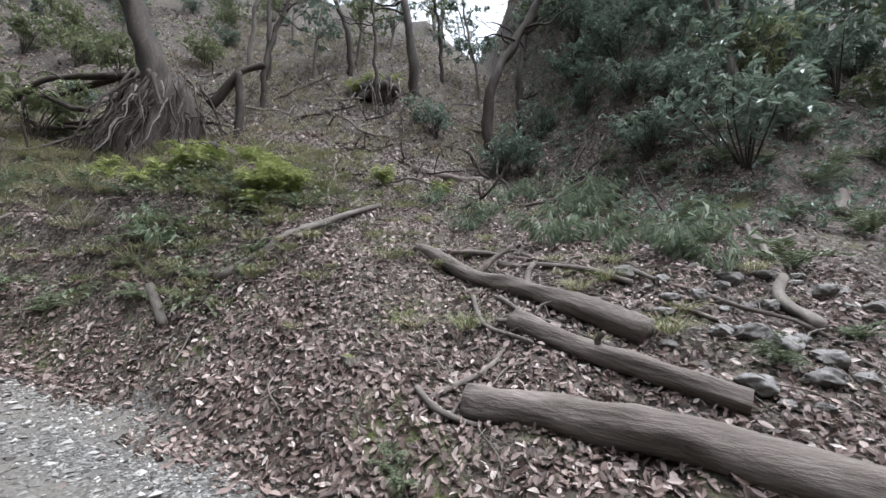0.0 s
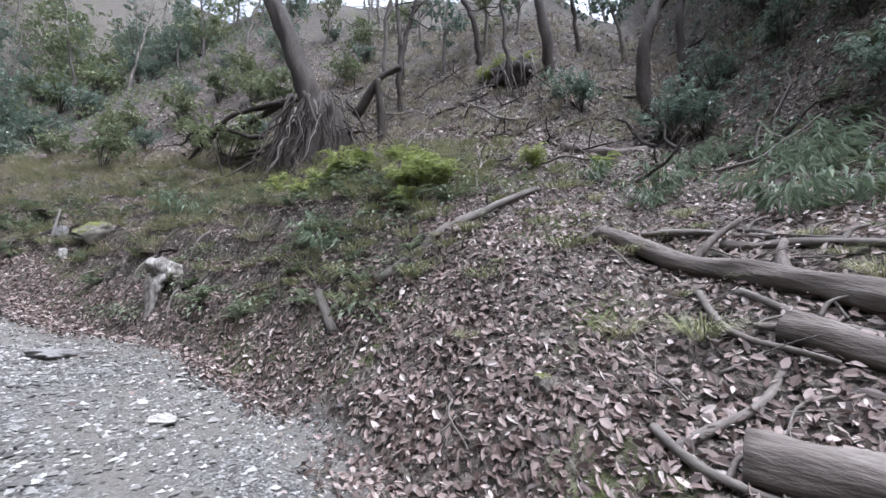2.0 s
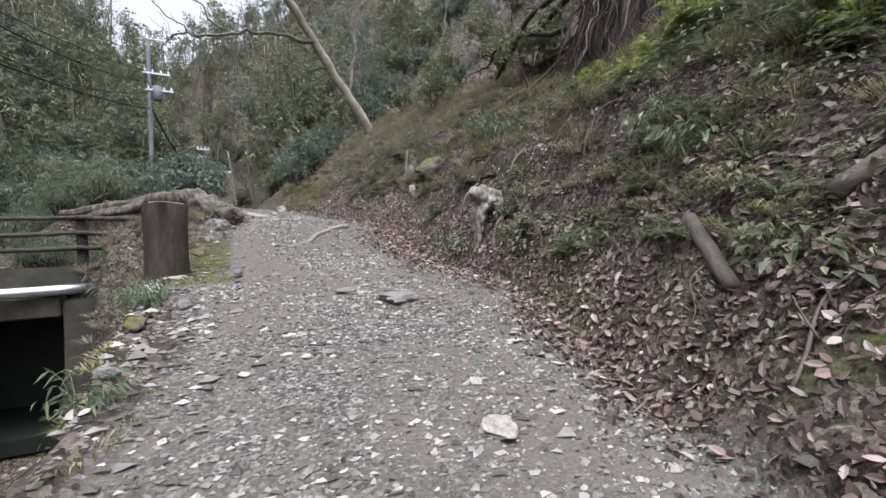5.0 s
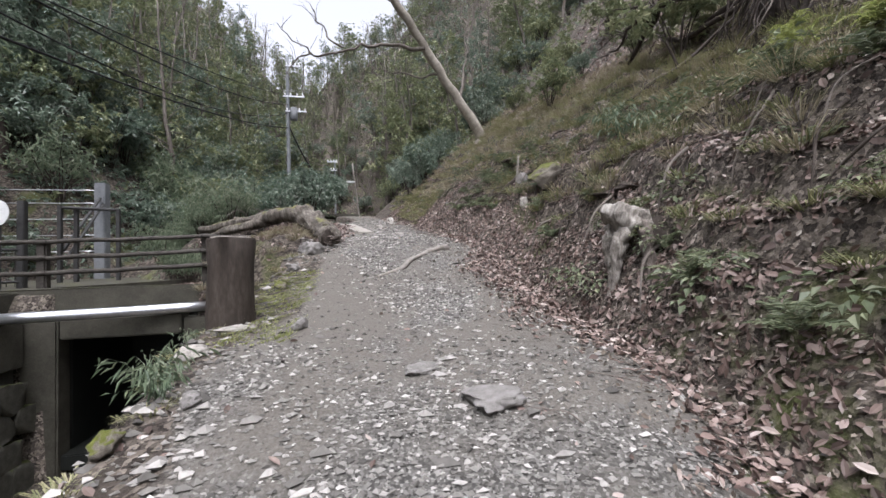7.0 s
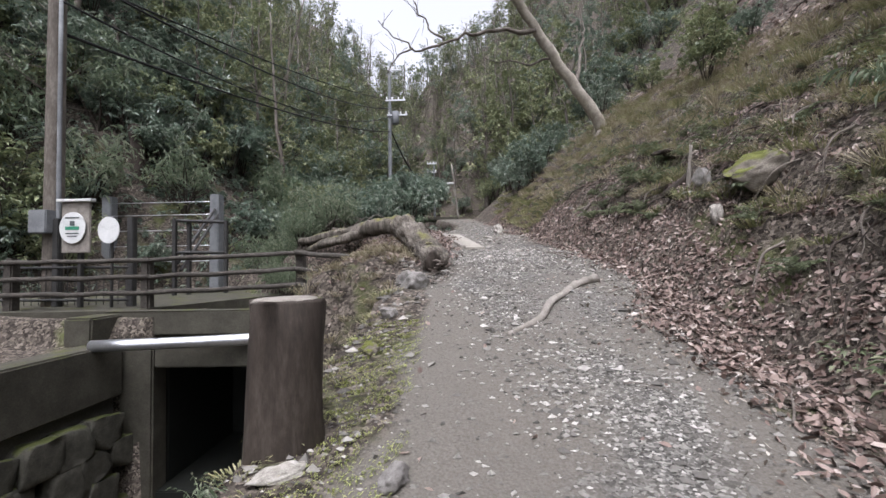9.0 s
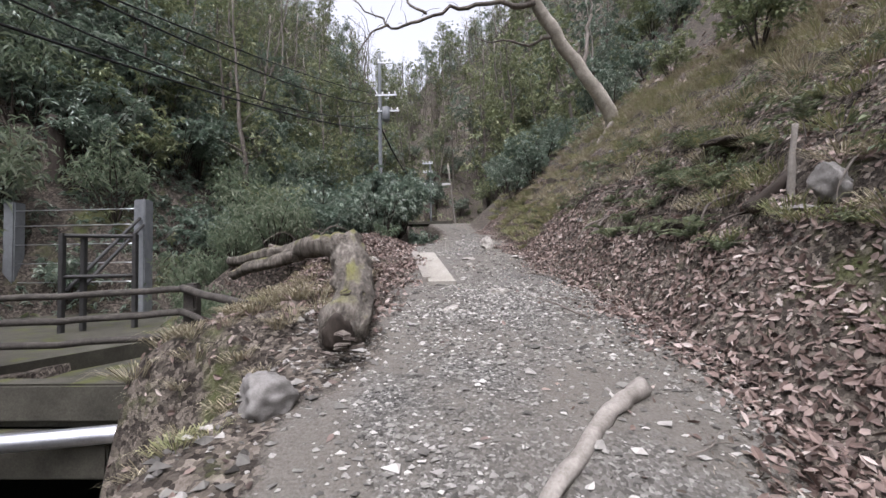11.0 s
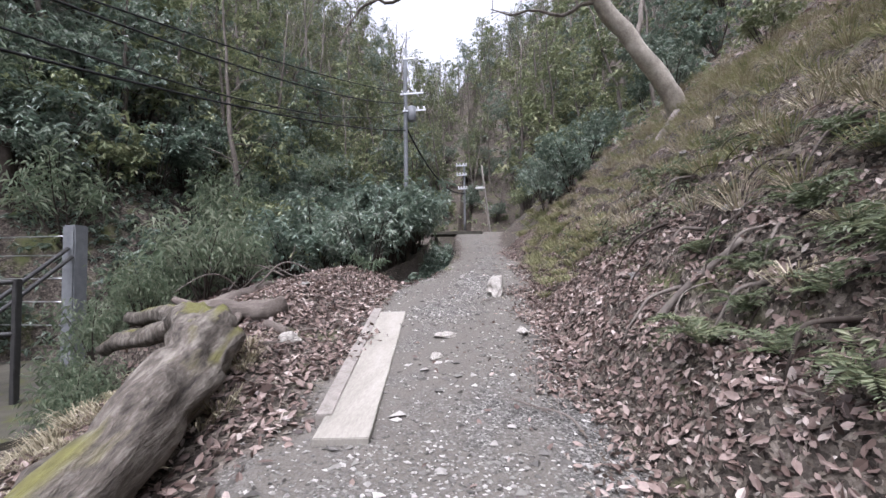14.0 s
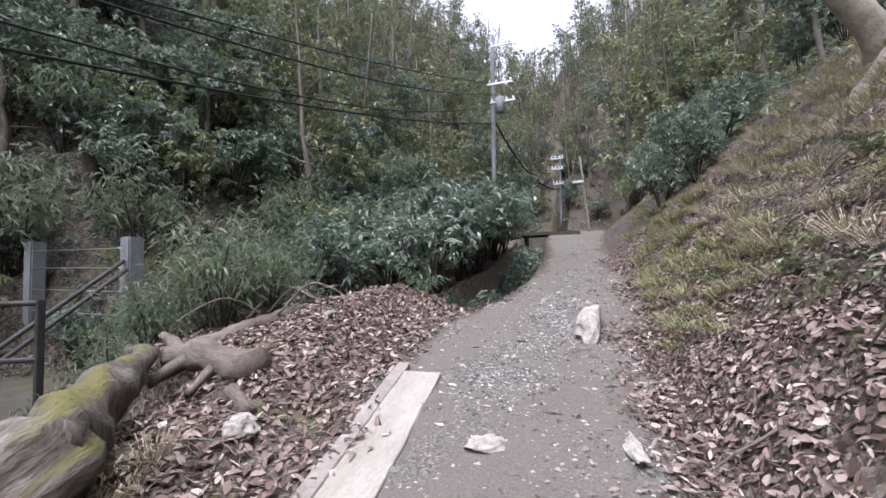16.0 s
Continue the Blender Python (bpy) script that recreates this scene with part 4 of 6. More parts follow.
def utility_pole(x, y, z0, z1, r, label, arms, mat):
    ob = thing("utility_pole", label, "utility pole")
    v, f = limb([(x, y, z0), (x, y, (z0 + z1) / 2), (x, y, z1)], r, r * 0.8, 14, 4, 0.0)
    piece("pole", mesh_of("pole", v, f, mat), ob)
    for z, w, shift in arms:
        part("cross_arm", box((w, 0.12, 0.12), (x + shift, y - 0.12, z), 0.015), STEEL, ob)
        for q in (-0.42, -0.15, 0.15, 0.42):
            v, f = tube([(x + shift + q * w, y - 0.12, z + 0.05), (x + shift + q * w, y - 0.12, z + 0.14), (x + shift + q * w, y - 0.12, z + 0.3)], [0.05, 0.09, 0.04], 8, 0)
            piece("insulator", mesh_of("insulator", v, f, WHITE_PAINT), ob)
    return ob


main_pole = utility_pole(-3.86, 43, 4.6, 22.2, 0.19, "tall galvanised utility pole with cross arms and a transformer", [(18.4, 1.9, 0.55), (17.0, 1.9, 0.75), (21.3, 1.3, 0.5)], POST_GREY)
v, f = tube([(-3.3, 42.8, 16.1), (-3.3, 42.8, 16.15), (-3.3, 42.8, 17.25), (-3.3, 42.8, 17.3)], [0.28, 0.34, 0.34, 0.25], 16, 0)
piece("transformer", mesh_of("transformer", v, f, POST_GREY), main_pole)
near_pole = utility_pole(-6.85, 13.75, 1.9, 11.0, 0.19, "mossy grey utility pole with a meter box beside the gate", [(9.7, 1.5, 0.0)], BARK_GREY)
part("meter_box", box((0.4, 0.26, 0.5), (-6.85, 13.5, 4.0), 0.02), POST_GREY, near_pole)
v, f = limb([(-6.6, 13.62, 2.0), (-6.62, 13.62, 5.0), (-6.64, 13.62, 9.0)], 0.05, 0.04, 8, 3, 0)
piece("conduit", mesh_of("conduit", v, f, POST_GREY), near_pole)
utility_pole(-0.45, 58, 8.5, 16.3, 0.12, "distant grey pole with three short cross arms", [(16.0, 1.3, -0.3), (14.9, 1.2, -0.3), (13.3, 1.1, -0.2)], POST_GREY)
leaning = thing("lamp_post", "thin leaning street lamp pole with a small white lamp", "lamp post")
v, f = limb([(2.62, 52, 7.2), (2.3, 52, 10.2), (1.83, 52, 14.5)], 0.11, 0.08, 10, 3, 0)
piece("pole", mesh_of("pole", v, f, CUT_WOOD), leaning)
part("lamp", box((0.95, 0.3, 0.22), (1.65, 51.9, 12.2), 0.06), WHITE_PAINT, leaning)


def cable(a, b, sag, r, label):
    a, b = Vector(a), Vector(b)
    line = [a.lerp(b, t) - Vector((0, 0, 4 * sag * t * (1 - t))) for t in np.linspace(0, 1, 25)]
    v, f = tube(line, [r] * 25, 6, 0)
    thing("overhead_cable", label, "cable", group="overhead cables", me=mesh_of("overhead_cable", v, f, RUBBER))


for dz, sag, r, dx in ((17.6, 0.9, 0.035, 0), (16.9, 1.4, 0.028, 0.3), (18.5, 0.5, 0.03, -0.2), (15.4, 0.6, 0.04, 0.0)):
    cable((-3.86 + dx, 42.8, dz), (-6.85 + dx, 13.6, 9.8 if dz > 17 else 8.9 if dz > 16 else 8.3), sag, r, "black overhead cable strung between the utility poles")
cable((-3.86, 42.9, 15.8), (-0.45, 58, 12.8), 1.6, 0.07, "thick black cable sagging from the tall pole")
cable((-6.85, 13.7, 10), (-8.5, -14, 7), 0.5, 0.03, "black overhead cable running back down the valley")

bridge = thing("slab_bridge", "thin concrete slab bridging the stream gully beside the track", "bridge")
part("slab", box((3.7, 2.2, 0.2), (0.55, 39.3, 6.66), 0.03, 0.01, 3), CONCRETE, bridge)
part("abutment", box((0.4, 1.2, 2.6), (0.75, 39.75, 5.24), 0.03, 0.01, 4), CONCRETE_DARK, bridge)
part("abutment", box((0.4, 1.2, 2.6), (-1.1, 39.75, 5.24), 0.03, 0.01, 5), CONCRETE_DARK, bridge)

# ---- boards and stones on the track ----


def board(a, b, wide, thick, label, mat=BOARD, seed=0, tilt=0.0):
    a, b = Vector((*a, z_at(*a) + 0.01 + 0.6 * thick)), Vector((*b, z_at(*b) + 0.01 + 0.6 * thick))
    d = b - a
    bm = bmesh.new()
    n = 14
    r = random.Random(seed)
    side = Vector((d.y, -d.x, tilt)).normalized() * wide / 2
    rows = []
    for k in range(n + 1):
        c = a.lerp(b, k / n) + Vector((0, 0, r.uniform(-0.006, 0.006)))
        e1, e2 = 1 + r.uniform(-0.04, 0.02), 1 + r.uniform(-0.04, 0.02)
        rows.append([bm.verts.new(c + s) for s in (-side * e1, side * e2, side * e2 - Vector((0, 0, thick)), -side * e1 - Vector((0, 0, thick)))])
    for p, q in zip(rows, rows[1:]):
        for k in range(4):
            bm.faces.new((p[k], p[(k + 1) % 4], q[(k + 1) % 4], q[k]))
    bm.faces.new(rows[0][::-1]), bm.faces.new(rows[-1])
    bmesh.ops.recalc_face_normals(bm, faces=bm.faces)
    bmesh.ops.bevel(bm, geom=[e for e in bm.edges if e.calc_face_angle(0) > 0.8], offset=0.006, segments=2, affect="EDGES")
    me = bpy.data.meshes.new("board")
    bm.to_mesh(me)
    bm.free()
    me.materials.append(mat)
    return thing("board", label, "board", me=me)


board((2.47, 13.62), (1.98, 16.85), 0.4, 0.06, "long bleached timber board laid flat along the track")
board((2.22, 13.9), (1.71, 17.0), 0.13, 0.12, "narrow grey timber edging beside the long board", CUT_WOOD, 1)
board((-0.55, 10.9), (0.05, 10.75), 0.16, 0.05, "short pale plank at the stream edge", CUT_WOOD, 2)
board((-0.75, 10.3), (-0.6, 10.95), 0.12, 0.06, "short pale plank at the stream edge", CUT_WOOD, 3)
kerb = rock((0.29, 1.95, 0.4), 3, 3, 0.35)
for vv in kerb.verts:
    vv.co.x *= 1.08 - 0.28 * vv.co.y
    vv.co.z *= 1.05 - 0.25 * vv.co.y
kerb_stone = thing("kerb_stone", "oblong pale kerb stone lying on the track", "stone", (3.5, 18.95, z_at(3.5, 18.95) + 0.1), (8, 0, -3))
part("block", kerb, STONE_PALE, kerb_stone)
stone(3.02, 5.28, (0.5, 0.34, 0.14), "flat grey stone embedded in the track", 2, None, 0.4, 30)
stone(2.66, 5.8, (0.3, 0.22, 0.1), "small flat stone in the gravel", 5, None, 0.4)
stone(2.76, 3.4, (0.27, 0.2, 0.09), "pale flat stone in the gravel", 3, PALE, 0.4)
stone(3.22, 13.0, (0.3, 0.24, 0.1), "flat white stone on the track", 0, PALE, 0.4)
stone(2.62, 12.18, (0.28, 0.22, 0.1), "flat pale stone on the track", 1, PALE, 0.4)
stone(4.38, 13.2, (0.24, 0.34, 0.09), "flat grey stone on the track", 2, PALE, 0.4)
stone(2.89, 15.2, (0.22, 0.16, 0.08), "small pale stone on the track", 4, PALE, 0.4)
stone(2.9, 15.85, (0.3, 0.24, 0.1), "pale broken stone on the track", 5, PALE, 0.4)
stone(3.85, 16.1, (0.14, 0.62, 0.09), "long pale sliver of stone on the track edge", 3, PALE, 0.4, 12)
stone(1.06, 15.5, (0.34, 0.28, 0.22), "broken pale rock among fallen leaves", 2, PALE, 0.3)
stone(0.0, 18.0, (0.4, 0.25, 0.16), "grey rock half sunk in leaves", 3)
stone(1.45, 10.25, (0.5, 0.42, 0.32), "rounded grey boulder at the track edge", 0, None, 0.35)
stone(1.7, 6.95, (0.2, 0.16, 0.16), "grey stone on the track edge", 1)
stone(1.1, 7.0, (0.3, 0.18, 0.08), "pale flat chip of stone beside the stump", 5, PALE)
stone(0.98, 6.4, (0.36, 0.24, 0.14), "pale slab of stone on the brink of the stream", 4, PALE)
for k, (x, y, s) in enumerate(((0.85, 4.7, 0.3), (0.72, 4.35, 0.26), (1.05, 4.45, 0.2), (1.05, 5.2, 0.3), (1.3, 5.5, 0.22), (0.8, 5.6, 0.25), (0.5, 3.7, 0.3), (1.25, 8.6, 0.3), (1.3, 9.3, 0.35))):
    s *= 0.7
    stone(x, y, (s, s * 0.8, s * 0.7), "grey stone at the edge of the gravel track", k, MOSSY if k % 2 else None, 0.3, group="stones along the track edge")
# rocks in the bank
stone(5.78, 10.05, (0.75, 0.8, 0.6), "mossy dark boulder set in the bank", 1, MOSSY, 0.42)
stone(5.35, 10.2, (0.2, 0.18, 0.34), "pale upright stone beside the mossy boulder", 2, PALE, 0.25)
for k, (x, y, z, turn, size) in enumerate(((5.68, 8.15, 3.33, 70, (0.8, 0.45, 0.16)), (5.78, 7.65, 3.36, 95, (0.75, 0.5, 0.18)), (5.9, 7.15, 3.4, 110, (0.6, 0.45, 0.15)))):
    ledge_stone = thing("rock_ledge", "dark earth and root slab jutting from the eroded bank", "rock", group="jutting bank slabs", me=CLODS[k + 2])
    ledge_stone.matrix_basis = pose(x, y, z, 4, -8, turn) @ Matrix.Diagonal((*size, 1))
for k, (x, y, z, turn, size) in enumerate(((6.3, 13.24, 5.11, 80, (0.95, 0.5, 0.2)),)):
    ledge_stone = thing("rock_ledge", "dark earth and root slab jutting from the eroded bank", "rock", group="jutting bank slabs", me=CLODS[k])
    ledge_stone.matrix_basis = pose(x, y, z, 4, -8, turn) @ Matrix.Diagonal((*size, 1))
for k in range(6):
    layer = thing("rock_layer", "thin pale layer of bedded rock in the bank foot", "rock", group="bedded rock layers", me=STONES[k])
    layer.matrix_basis = pose(5.5 + 0.02 * k, 11.15 + 0.06 * (k % 3), 3.79 - 0.16 + 0.07 * k, 6, -10 + 3 * (k % 2), 86 + 5 * (k % 3)) @ Matrix.Diagonal((0.7 - 0.06 * k, 0.3, 0.075, 1))
stone(5.7, 11.05, (0.34, 0.3, 0.4), "grey stone wedged in the bank", 4, None, 0.1)
stone(5.5, 12.9, (0.6, 0.45, 0.4), "dark stone in the eroded bank", 5, CLODS, 0.5)
stone(3.5, 0.86, (0.15, 0.13, 0.2), "small stump of stone thick with yellow moss", 2, MOSSY, 0.3)
dead_stump = thing("dead_stump", "bleached dead tree stump with bare roots gripping the bank foot", "stump")


dead_stump.matrix_basis = pose(-0.1, 0, 0.0)


def shell(size, seed):
    """A weathered piece of stump wood with folds and pits running along it."""
    bm = rock(size, seed, 4, 0.5)
    for vv in bm.verts:
        d = vv.co.normalized()
        fold = noise.noise(Vector((vv.co.x * 9 + seed, vv.co.y * 9, vv.co.z * 2)))
        vv.co += d * (0.05 * fold - 0.05 * max(0.0, noise.noise(vv.co * 6 + Vector((0, seed, 0)))))
    return bm


part("crown", shell((0.5, 0.66, 0.42), 31), BLEACHED, dead_stump, "pale weathered crown of the stump", pose(5.2, 6.86, 2.84, 8, 20, 10), True)
# solid dark lump; its colour stands for the shade between the roots
part("core", shell((0.6, 1.05, 0.95), 33), BARK_DARK, dead_stump, "dark fill painted as the shaded hollow between the roots", pose(5.36, 6.6, 2.42, 0, 15, 12), True)
part("side_shell", shell((0.5, 0.6, 0.5), 35), LOG_WOOD, dead_stump, "", pose(5.46, 6.35, 2.58, 30, 25, -12), True)
for k, (pts, r0, r1) in enumerate((([(5.22, 7.05, 2.86), (5.1, 7.03, 2.6), (5.08, 6.98, 2.35), (5.04, 6.9, 2.05)], 0.095, 0.05),
                                   ([(5.2, 6.75, 2.84), (5.02, 6.72, 2.62), (4.98, 6.74, 2.35), (4.9, 6.76, 2.02)], 0.085, 0.045),
                                   ([(5.25, 6.66, 2.8), (5.14, 6.48, 2.62), (5.06, 6.36, 2.42), (5.0, 6.28, 2.2), (4.92, 6.2, 1.98)], 0.075, 0.04),
                                   ([(5.4, 6.5, 2.66), (5.28, 6.2, 2.5), (5.16, 5.98, 2.3), (5.06, 5.85, 2.05)], 0.07, 0.035),
                                   ([(5.5, 6.3, 2.6), (5.38, 5.9, 2.45), (5.3, 5.5, 2.3), (5.15, 5.2, 2.1)], 0.07, 0.03))):
    v, f = limb(pts, r0, r1, 18, 9, 0.34, 130 + k, 0.03)
    piece("root", mesh_of("root", v, f, BLEACHED if k < 2 else LOG_WOOD), dead_stump)
for k, (x, y) in enumerate(scatter(46, 2.7, 4.6, -4.6, -1.7, 0.16, 44)):
    s = random.Random(k).uniform(0.12, 0.34)
    stone(x, y, (s, s * 0.8, s * 0.6), "broken grey stone spilled at the foot of the slope", k, None, 0.2, group="spilled stones below the logs")
for k, (x, y) in enumerate(scatter(40, 4.6, 9.5, -3, 20, 0.5, 45)):
    s = random.Random(k).uniform(0.08, 0.22)
    stone(x, y, (s, s * 0.8, s * 0.6), "loose stone on the leafy bank", k, None, 0.2, group="loose bank stones")


# ---- logs, stumps and dead wood ----
def log(name, label, points, r0, r1, mat=LOG_WOOD, seed=0, lift=0.6, knobbly=0.12, wander=0.03, sides=16, category="log", stubs=()):
    """A log lying on the ground along points x, y (or x, y, z)."""
    n = len(points)
    line = [Vector(p) if len(p) == 3 else Vector((*p, z_at(*p) + lift * (r0 + (r1 - r0) * k / (n - 1)))) for k, p in enumerate(points)]
    v, f = limb(line, r0, r1, sides, 8, knobbly, seed, wander)
    ob = thing(name, label, category)
    axis = (line[-1] - line[0]).to_track_quat("Z", "Y").to_matrix().to_4x4()
    frame_of = Matrix.Translation(line[0]) @ axis
    back = frame_of.inverted()
    piece("trunk", mesh_of("trunk", [back @ q for q in v], f, mat), ob, frame_of)
    sm = smooth_line(line, 10)
    for k, (t, d, L, r) in enumerate(stubs):
        b = sm[int(t * (len(sm) - 1))]
        e = b + Vector(d).normalized() * L
        v, f = limb([b, b.lerp(e, 0.5) + Vector((0.02, 0.02, 0.03)), e], r, r * 0.55, 8, 4, 0.15, k, 0.02)
        piece("branch_stub", mesh_of("branch_stub", v, f, mat), ob)
    return ob


log("fallen_log", "grey-brown fallen log lying down the leafy slope", [(5.25, 0.42), (4.75, -0.3), (4.2, -0.95), (3.55, -1.68)], 0.08, 0.12, knobbly=0.15, sides=26, seed=1, stubs=((0.35, (0.3, -0.6, 0.5), 0.7, 0.045), (0.62, (0.7, -0.3, 0.6), 0.55, 0.05), (0.5, (0.6, -0.9, 0.25), 0.9, 0.05)))
for k, (a, m, b, r0) in enumerate((((5.5, -0.05), (5.2, -0.75), (4.95, -1.3), 0.035), ((5.0, -0.6), (4.75, -1.2), (4.3, -1.9), 0.05), ((5.6, -0.9), (5.05, -1.15), (4.6, -1.75), 0.03), ((4.35, -0.25), (3.95, -0.35), (3.6, -0.75), 0.028), ((4.3, -0.5), (4.0, -0.75), (3.85, -1.1), 0.03), ((4.6, -1.9), (4.2, -2.3), (3.5, -3.2), 0.03), ((3.9, -2.1), (3.5, -2.7), (3.1, -3.4), 0.025), ((3.3, 0.25), (3.1, 0.05), (3.0, -0.2), 0.03))):
    log("dead_branch", "pale dead stick lying among the fallen logs", [a, m, b], r0, r0 * 0.6, TWIG, 400 + k, 1.6, 0.2, 0.06, 9, "branch", ((0.6, (0.2, -0.8, 0.5), 0.25, r0 * 0.5),))
log("fallen_log", "split grey log lying in the leaf litter", [(3.88, -0.58), (3.35, -1.28), (2.85, -1.98)], 0.10, 0.09, knobbly=0.15, sides=26, seed=2, stubs=((0.45, (-0.4, -0.1, 0.8), 0.2, 0.035), (0.15, (0.3, 0.7, 0.25), 0.4, 0.04)))
log("fallen_log", "thick brown log half buried in leaves", [(3.18, -0.12), (2.95, -0.85), (2.63, -1.5), (2.15, -2.25)], 0.13, 0.155, knobbly=0.1, sides=26, seed=3, lift=0.45)
log("dead_branch", "long pale dead branch leaning down the bank", [(4.7, 2.75), (5.4, 1.95), (5.95, 1.45), (6.35, 1.12)], 0.06, 0.04, TWIG, 4, 1.2, 0.15, 0.05, 10, "branch", ((0.5, (-0.6, -0.1, 0.4), 0.2, 0.02),))
log("cut_branch", "short grey cut branch at the foot of the bank", [(4.72, 3.6), (4.38, 3.14)], 0.055, 0.05, TWIG, 5, 1.0, 0.06, 0, 12, "branch")
log("dead_branch", "curved pale dead branch lying on the slope", [(3.6, -3.05), (4.4, -3.4), (5.0, -3.9), (6.2, -4.5), (7.2, -5.0)], 0.06, 0.04, TWIG, 6, 0.9, 0.2, 0.12, 10, "branch", ((0.6, (0.3, -0.9, 0.4), 0.7, 0.03),))
log("fallen_log", "dark rotten log lying across the slope", [(8.9, 6.4), (8.6, 5.4), (8.4, 4.7)], 0.15, 0.13, BARK_DARK, 7)
log("fallen_log", "short grey log resting among twigs", [(9.6, 0.9), (10.4, -0.2), (10.9, -0.9)], 0.12, 0.09, LOG_WOOD, 8)
log("fallen_log", "grey log at the edge of the undergrowth", [(6.9, -6.6), (7.6, -7.3)], 0.13, 0.11, LOG_WOOD, 9)
log("dead_branch", "bent pale root lying across the gravel track", [(3.86, 10.38), (3.68, 10.2), (3.42, 9.92), (3.1, 9.5), (2.85, 9.15), (2.5, 8.85)], 0.06, 0.03, CUT_WOOD, 10, 0.5, 0.2, 0.05, 10, "branch")
log("dead_branch", "straight dead stick propped on the bank", [(4.85, 14.78, 3.81), (5.2, 14.74, 4.27), (5.6, 14.6, 4.69)], 0.04, 0.025, TWIG, 11, 0, 0.1, 0.02, 8, "branch")
log("snag", "pale broken stem standing on the bank", [(5.74, 11.5, 4.0), (5.77, 11.5, 4.4), (5.8, 11.48, 4.78)], 0.035, 0.025, CUT_WOOD, 12, 0, 0.15, 0.01, 8, "branch")
log("snag", "pale leaning dead trunk against the slope", [(6.2, 20.7, 5.9), (7.2, 21.3, 7.1), (8.1, 21.85, 8.3)], 0.16, 0.1, TWIG, 13, 0, 0.15, 0.05, 12, "trunk")
log("snag", "dark broken trunk standing on the hillside", [(-10.4, 20.6, 4.5), (-10.35, 20.6, 6.8), (-10.45, 20.5, 8.6)], 0.27, 0.22, BARK_DARK, 14, 0, 0.2, 0.05, 12, "trunk")
log("dead_branch", "dark rotten branch lying against the eroded bank", [(5.5, 11.68, 3.99), (5.8, 11.54, 4.35)], 0.07, 0.05, BARK_DARK, 27, 0, 0.2, 0.04, 12, "branch")
log("fallen_log", "short brown log leaning down from the pipe end", [(-0.36, 12.0, 2.17), (0.62, 11.2, 2.14)], 0.1, 0.11, LOG_WOOD, 28, 0, 0.15, 0.02, 14, "log")
log("dead_branch", "thin pale stick among leaf litter", [(3.2, 0.2), (3.5, -0.3), (3.75, -0.55)], 0.03, 0.02, TWIG, 15, 1.0, 0.1, 0.03, 8, "branch")
stump = thing("cut_stump", "dark weathered post-like stump with a sawn grey top", "stump")
v, f = tube([(1.0, 7.36, 1.3), (1.0, 7.36, 1.75), (0.99, 7.37, 2.1), (1.0, 7.36, 2.5), (1.0, 7.37, 2.74), (1.0, 7.37, 2.765)], [0.27, 0.245, 0.225, 0.215, 0.21, 0.19], 26, 0.13, 5)
piece("trunk", mesh_of("trunk", v, f, BARK_DARK), stump)
v, f = tube([(1.0, 7.37, 2.75), (1.0, 7.37, 2.772)], [0.19, 0.18], 26, 0.1, 5)
piece("sawn_top", mesh_of("sawn_top", v, f, CUT_WOOD), stump)
mossy = log("mossy_trunk", "huge mossy fallen trunk with a dark broken end", [(1.7, 11.0, 2.99), (1.58, 12.04, 3.2), (1.3, 13.1, 3.44), (1.06, 13.9, 3.68), (0.82, 14.5, 3.86)], 0.19, 0.28, BARK_MOSSY, 16, 0, 0.2, 0.05, 32, "log")
for k, (pts, r0, r1) in enumerate(((((1.0, 14.3, 3.84), (0.4, 14.8, 3.9), (-0.5, 15.6, 3.86), (-1.3, 16.3, 3.82), (-2.5, 16.9, 3.7)), 0.23, 0.1), (((-0.3, 15.4, 3.8), (-1.2, 15.6, 3.6), (-1.9, 15.9, 3.4)), 0.14, 0.09))):
    v, f = limb(pts, r0, r1, 16, 7, 0.22, 20 + k, 0.05)
    piece("branch", mesh_of("branch", v, f, BARK_MOSSY), mossy)
v, f = tube([(1.702, 10.98, 2.985), (1.7, 10.99, 2.988), (1.7, 11.05, 3.0)], [0.12, 0.155, 0.15], 22, 0.2, 8)
piece("hollow", mesh_of("hollow", v, f, BARK_DARK), mossy, label="dark rotten sawn end of the trunk")
for k in range(14):
    r = random.Random(60 + k)
    a, t = r.uniform(0, 6.28), r.uniform(0.0, 0.5)
    flake = box((r.uniform(0.05, 0.12), r.uniform(0.1, 0.3), 0.018), (0, 0, 0), 0.005, 0.008, k)
    part("bark_flake", flake, BARK_MOSSY, mossy, "", pose(1.68 - 0.15 * t + 0.17 * math.cos(a), 11.1 + 2.0 * t, 3.03 + 0.4 * t + 0.17 * math.sin(a), 8, 90 - math.degrees(a), 5))
for k in range(7):
    r = random.Random(90 + k)
    part("bark_flake", box((0.11, 0.08, 0.016), (0, 0, 0), 0.004, 0.01, k), LOG_WOOD, mossy, "", pose(1.8 + r.uniform(-0.12, 0.12), 10.82 + r.uniform(-0.1, 0.1), z_at(1.82, 10.82) + 0.05 + 0.025 * k, r.uniform(-20, 20), r.uniform(-20, 20), r.uniform(0, 180)))
log("fallen_log", "brown log with a dark rotten hollow end", [(-1.2, 16.6, 3.78), (-0.65, 16.45, 3.84), (0.05, 16.25, 3.88), (0.6, 16.08, 3.93)], 0.14, 0.165, LOG_WOOD, 18, 0, 0.2, 0.05, 16, "log",
    ((0.62, (0.25, -0.75, -0.25), 0.55, 0.07), (0.3, (-0.2, -0.7, -0.35), 0.5, 0.1), (0.12, (-0.6, 0.1, 0.3), 0.5, 0.1)))
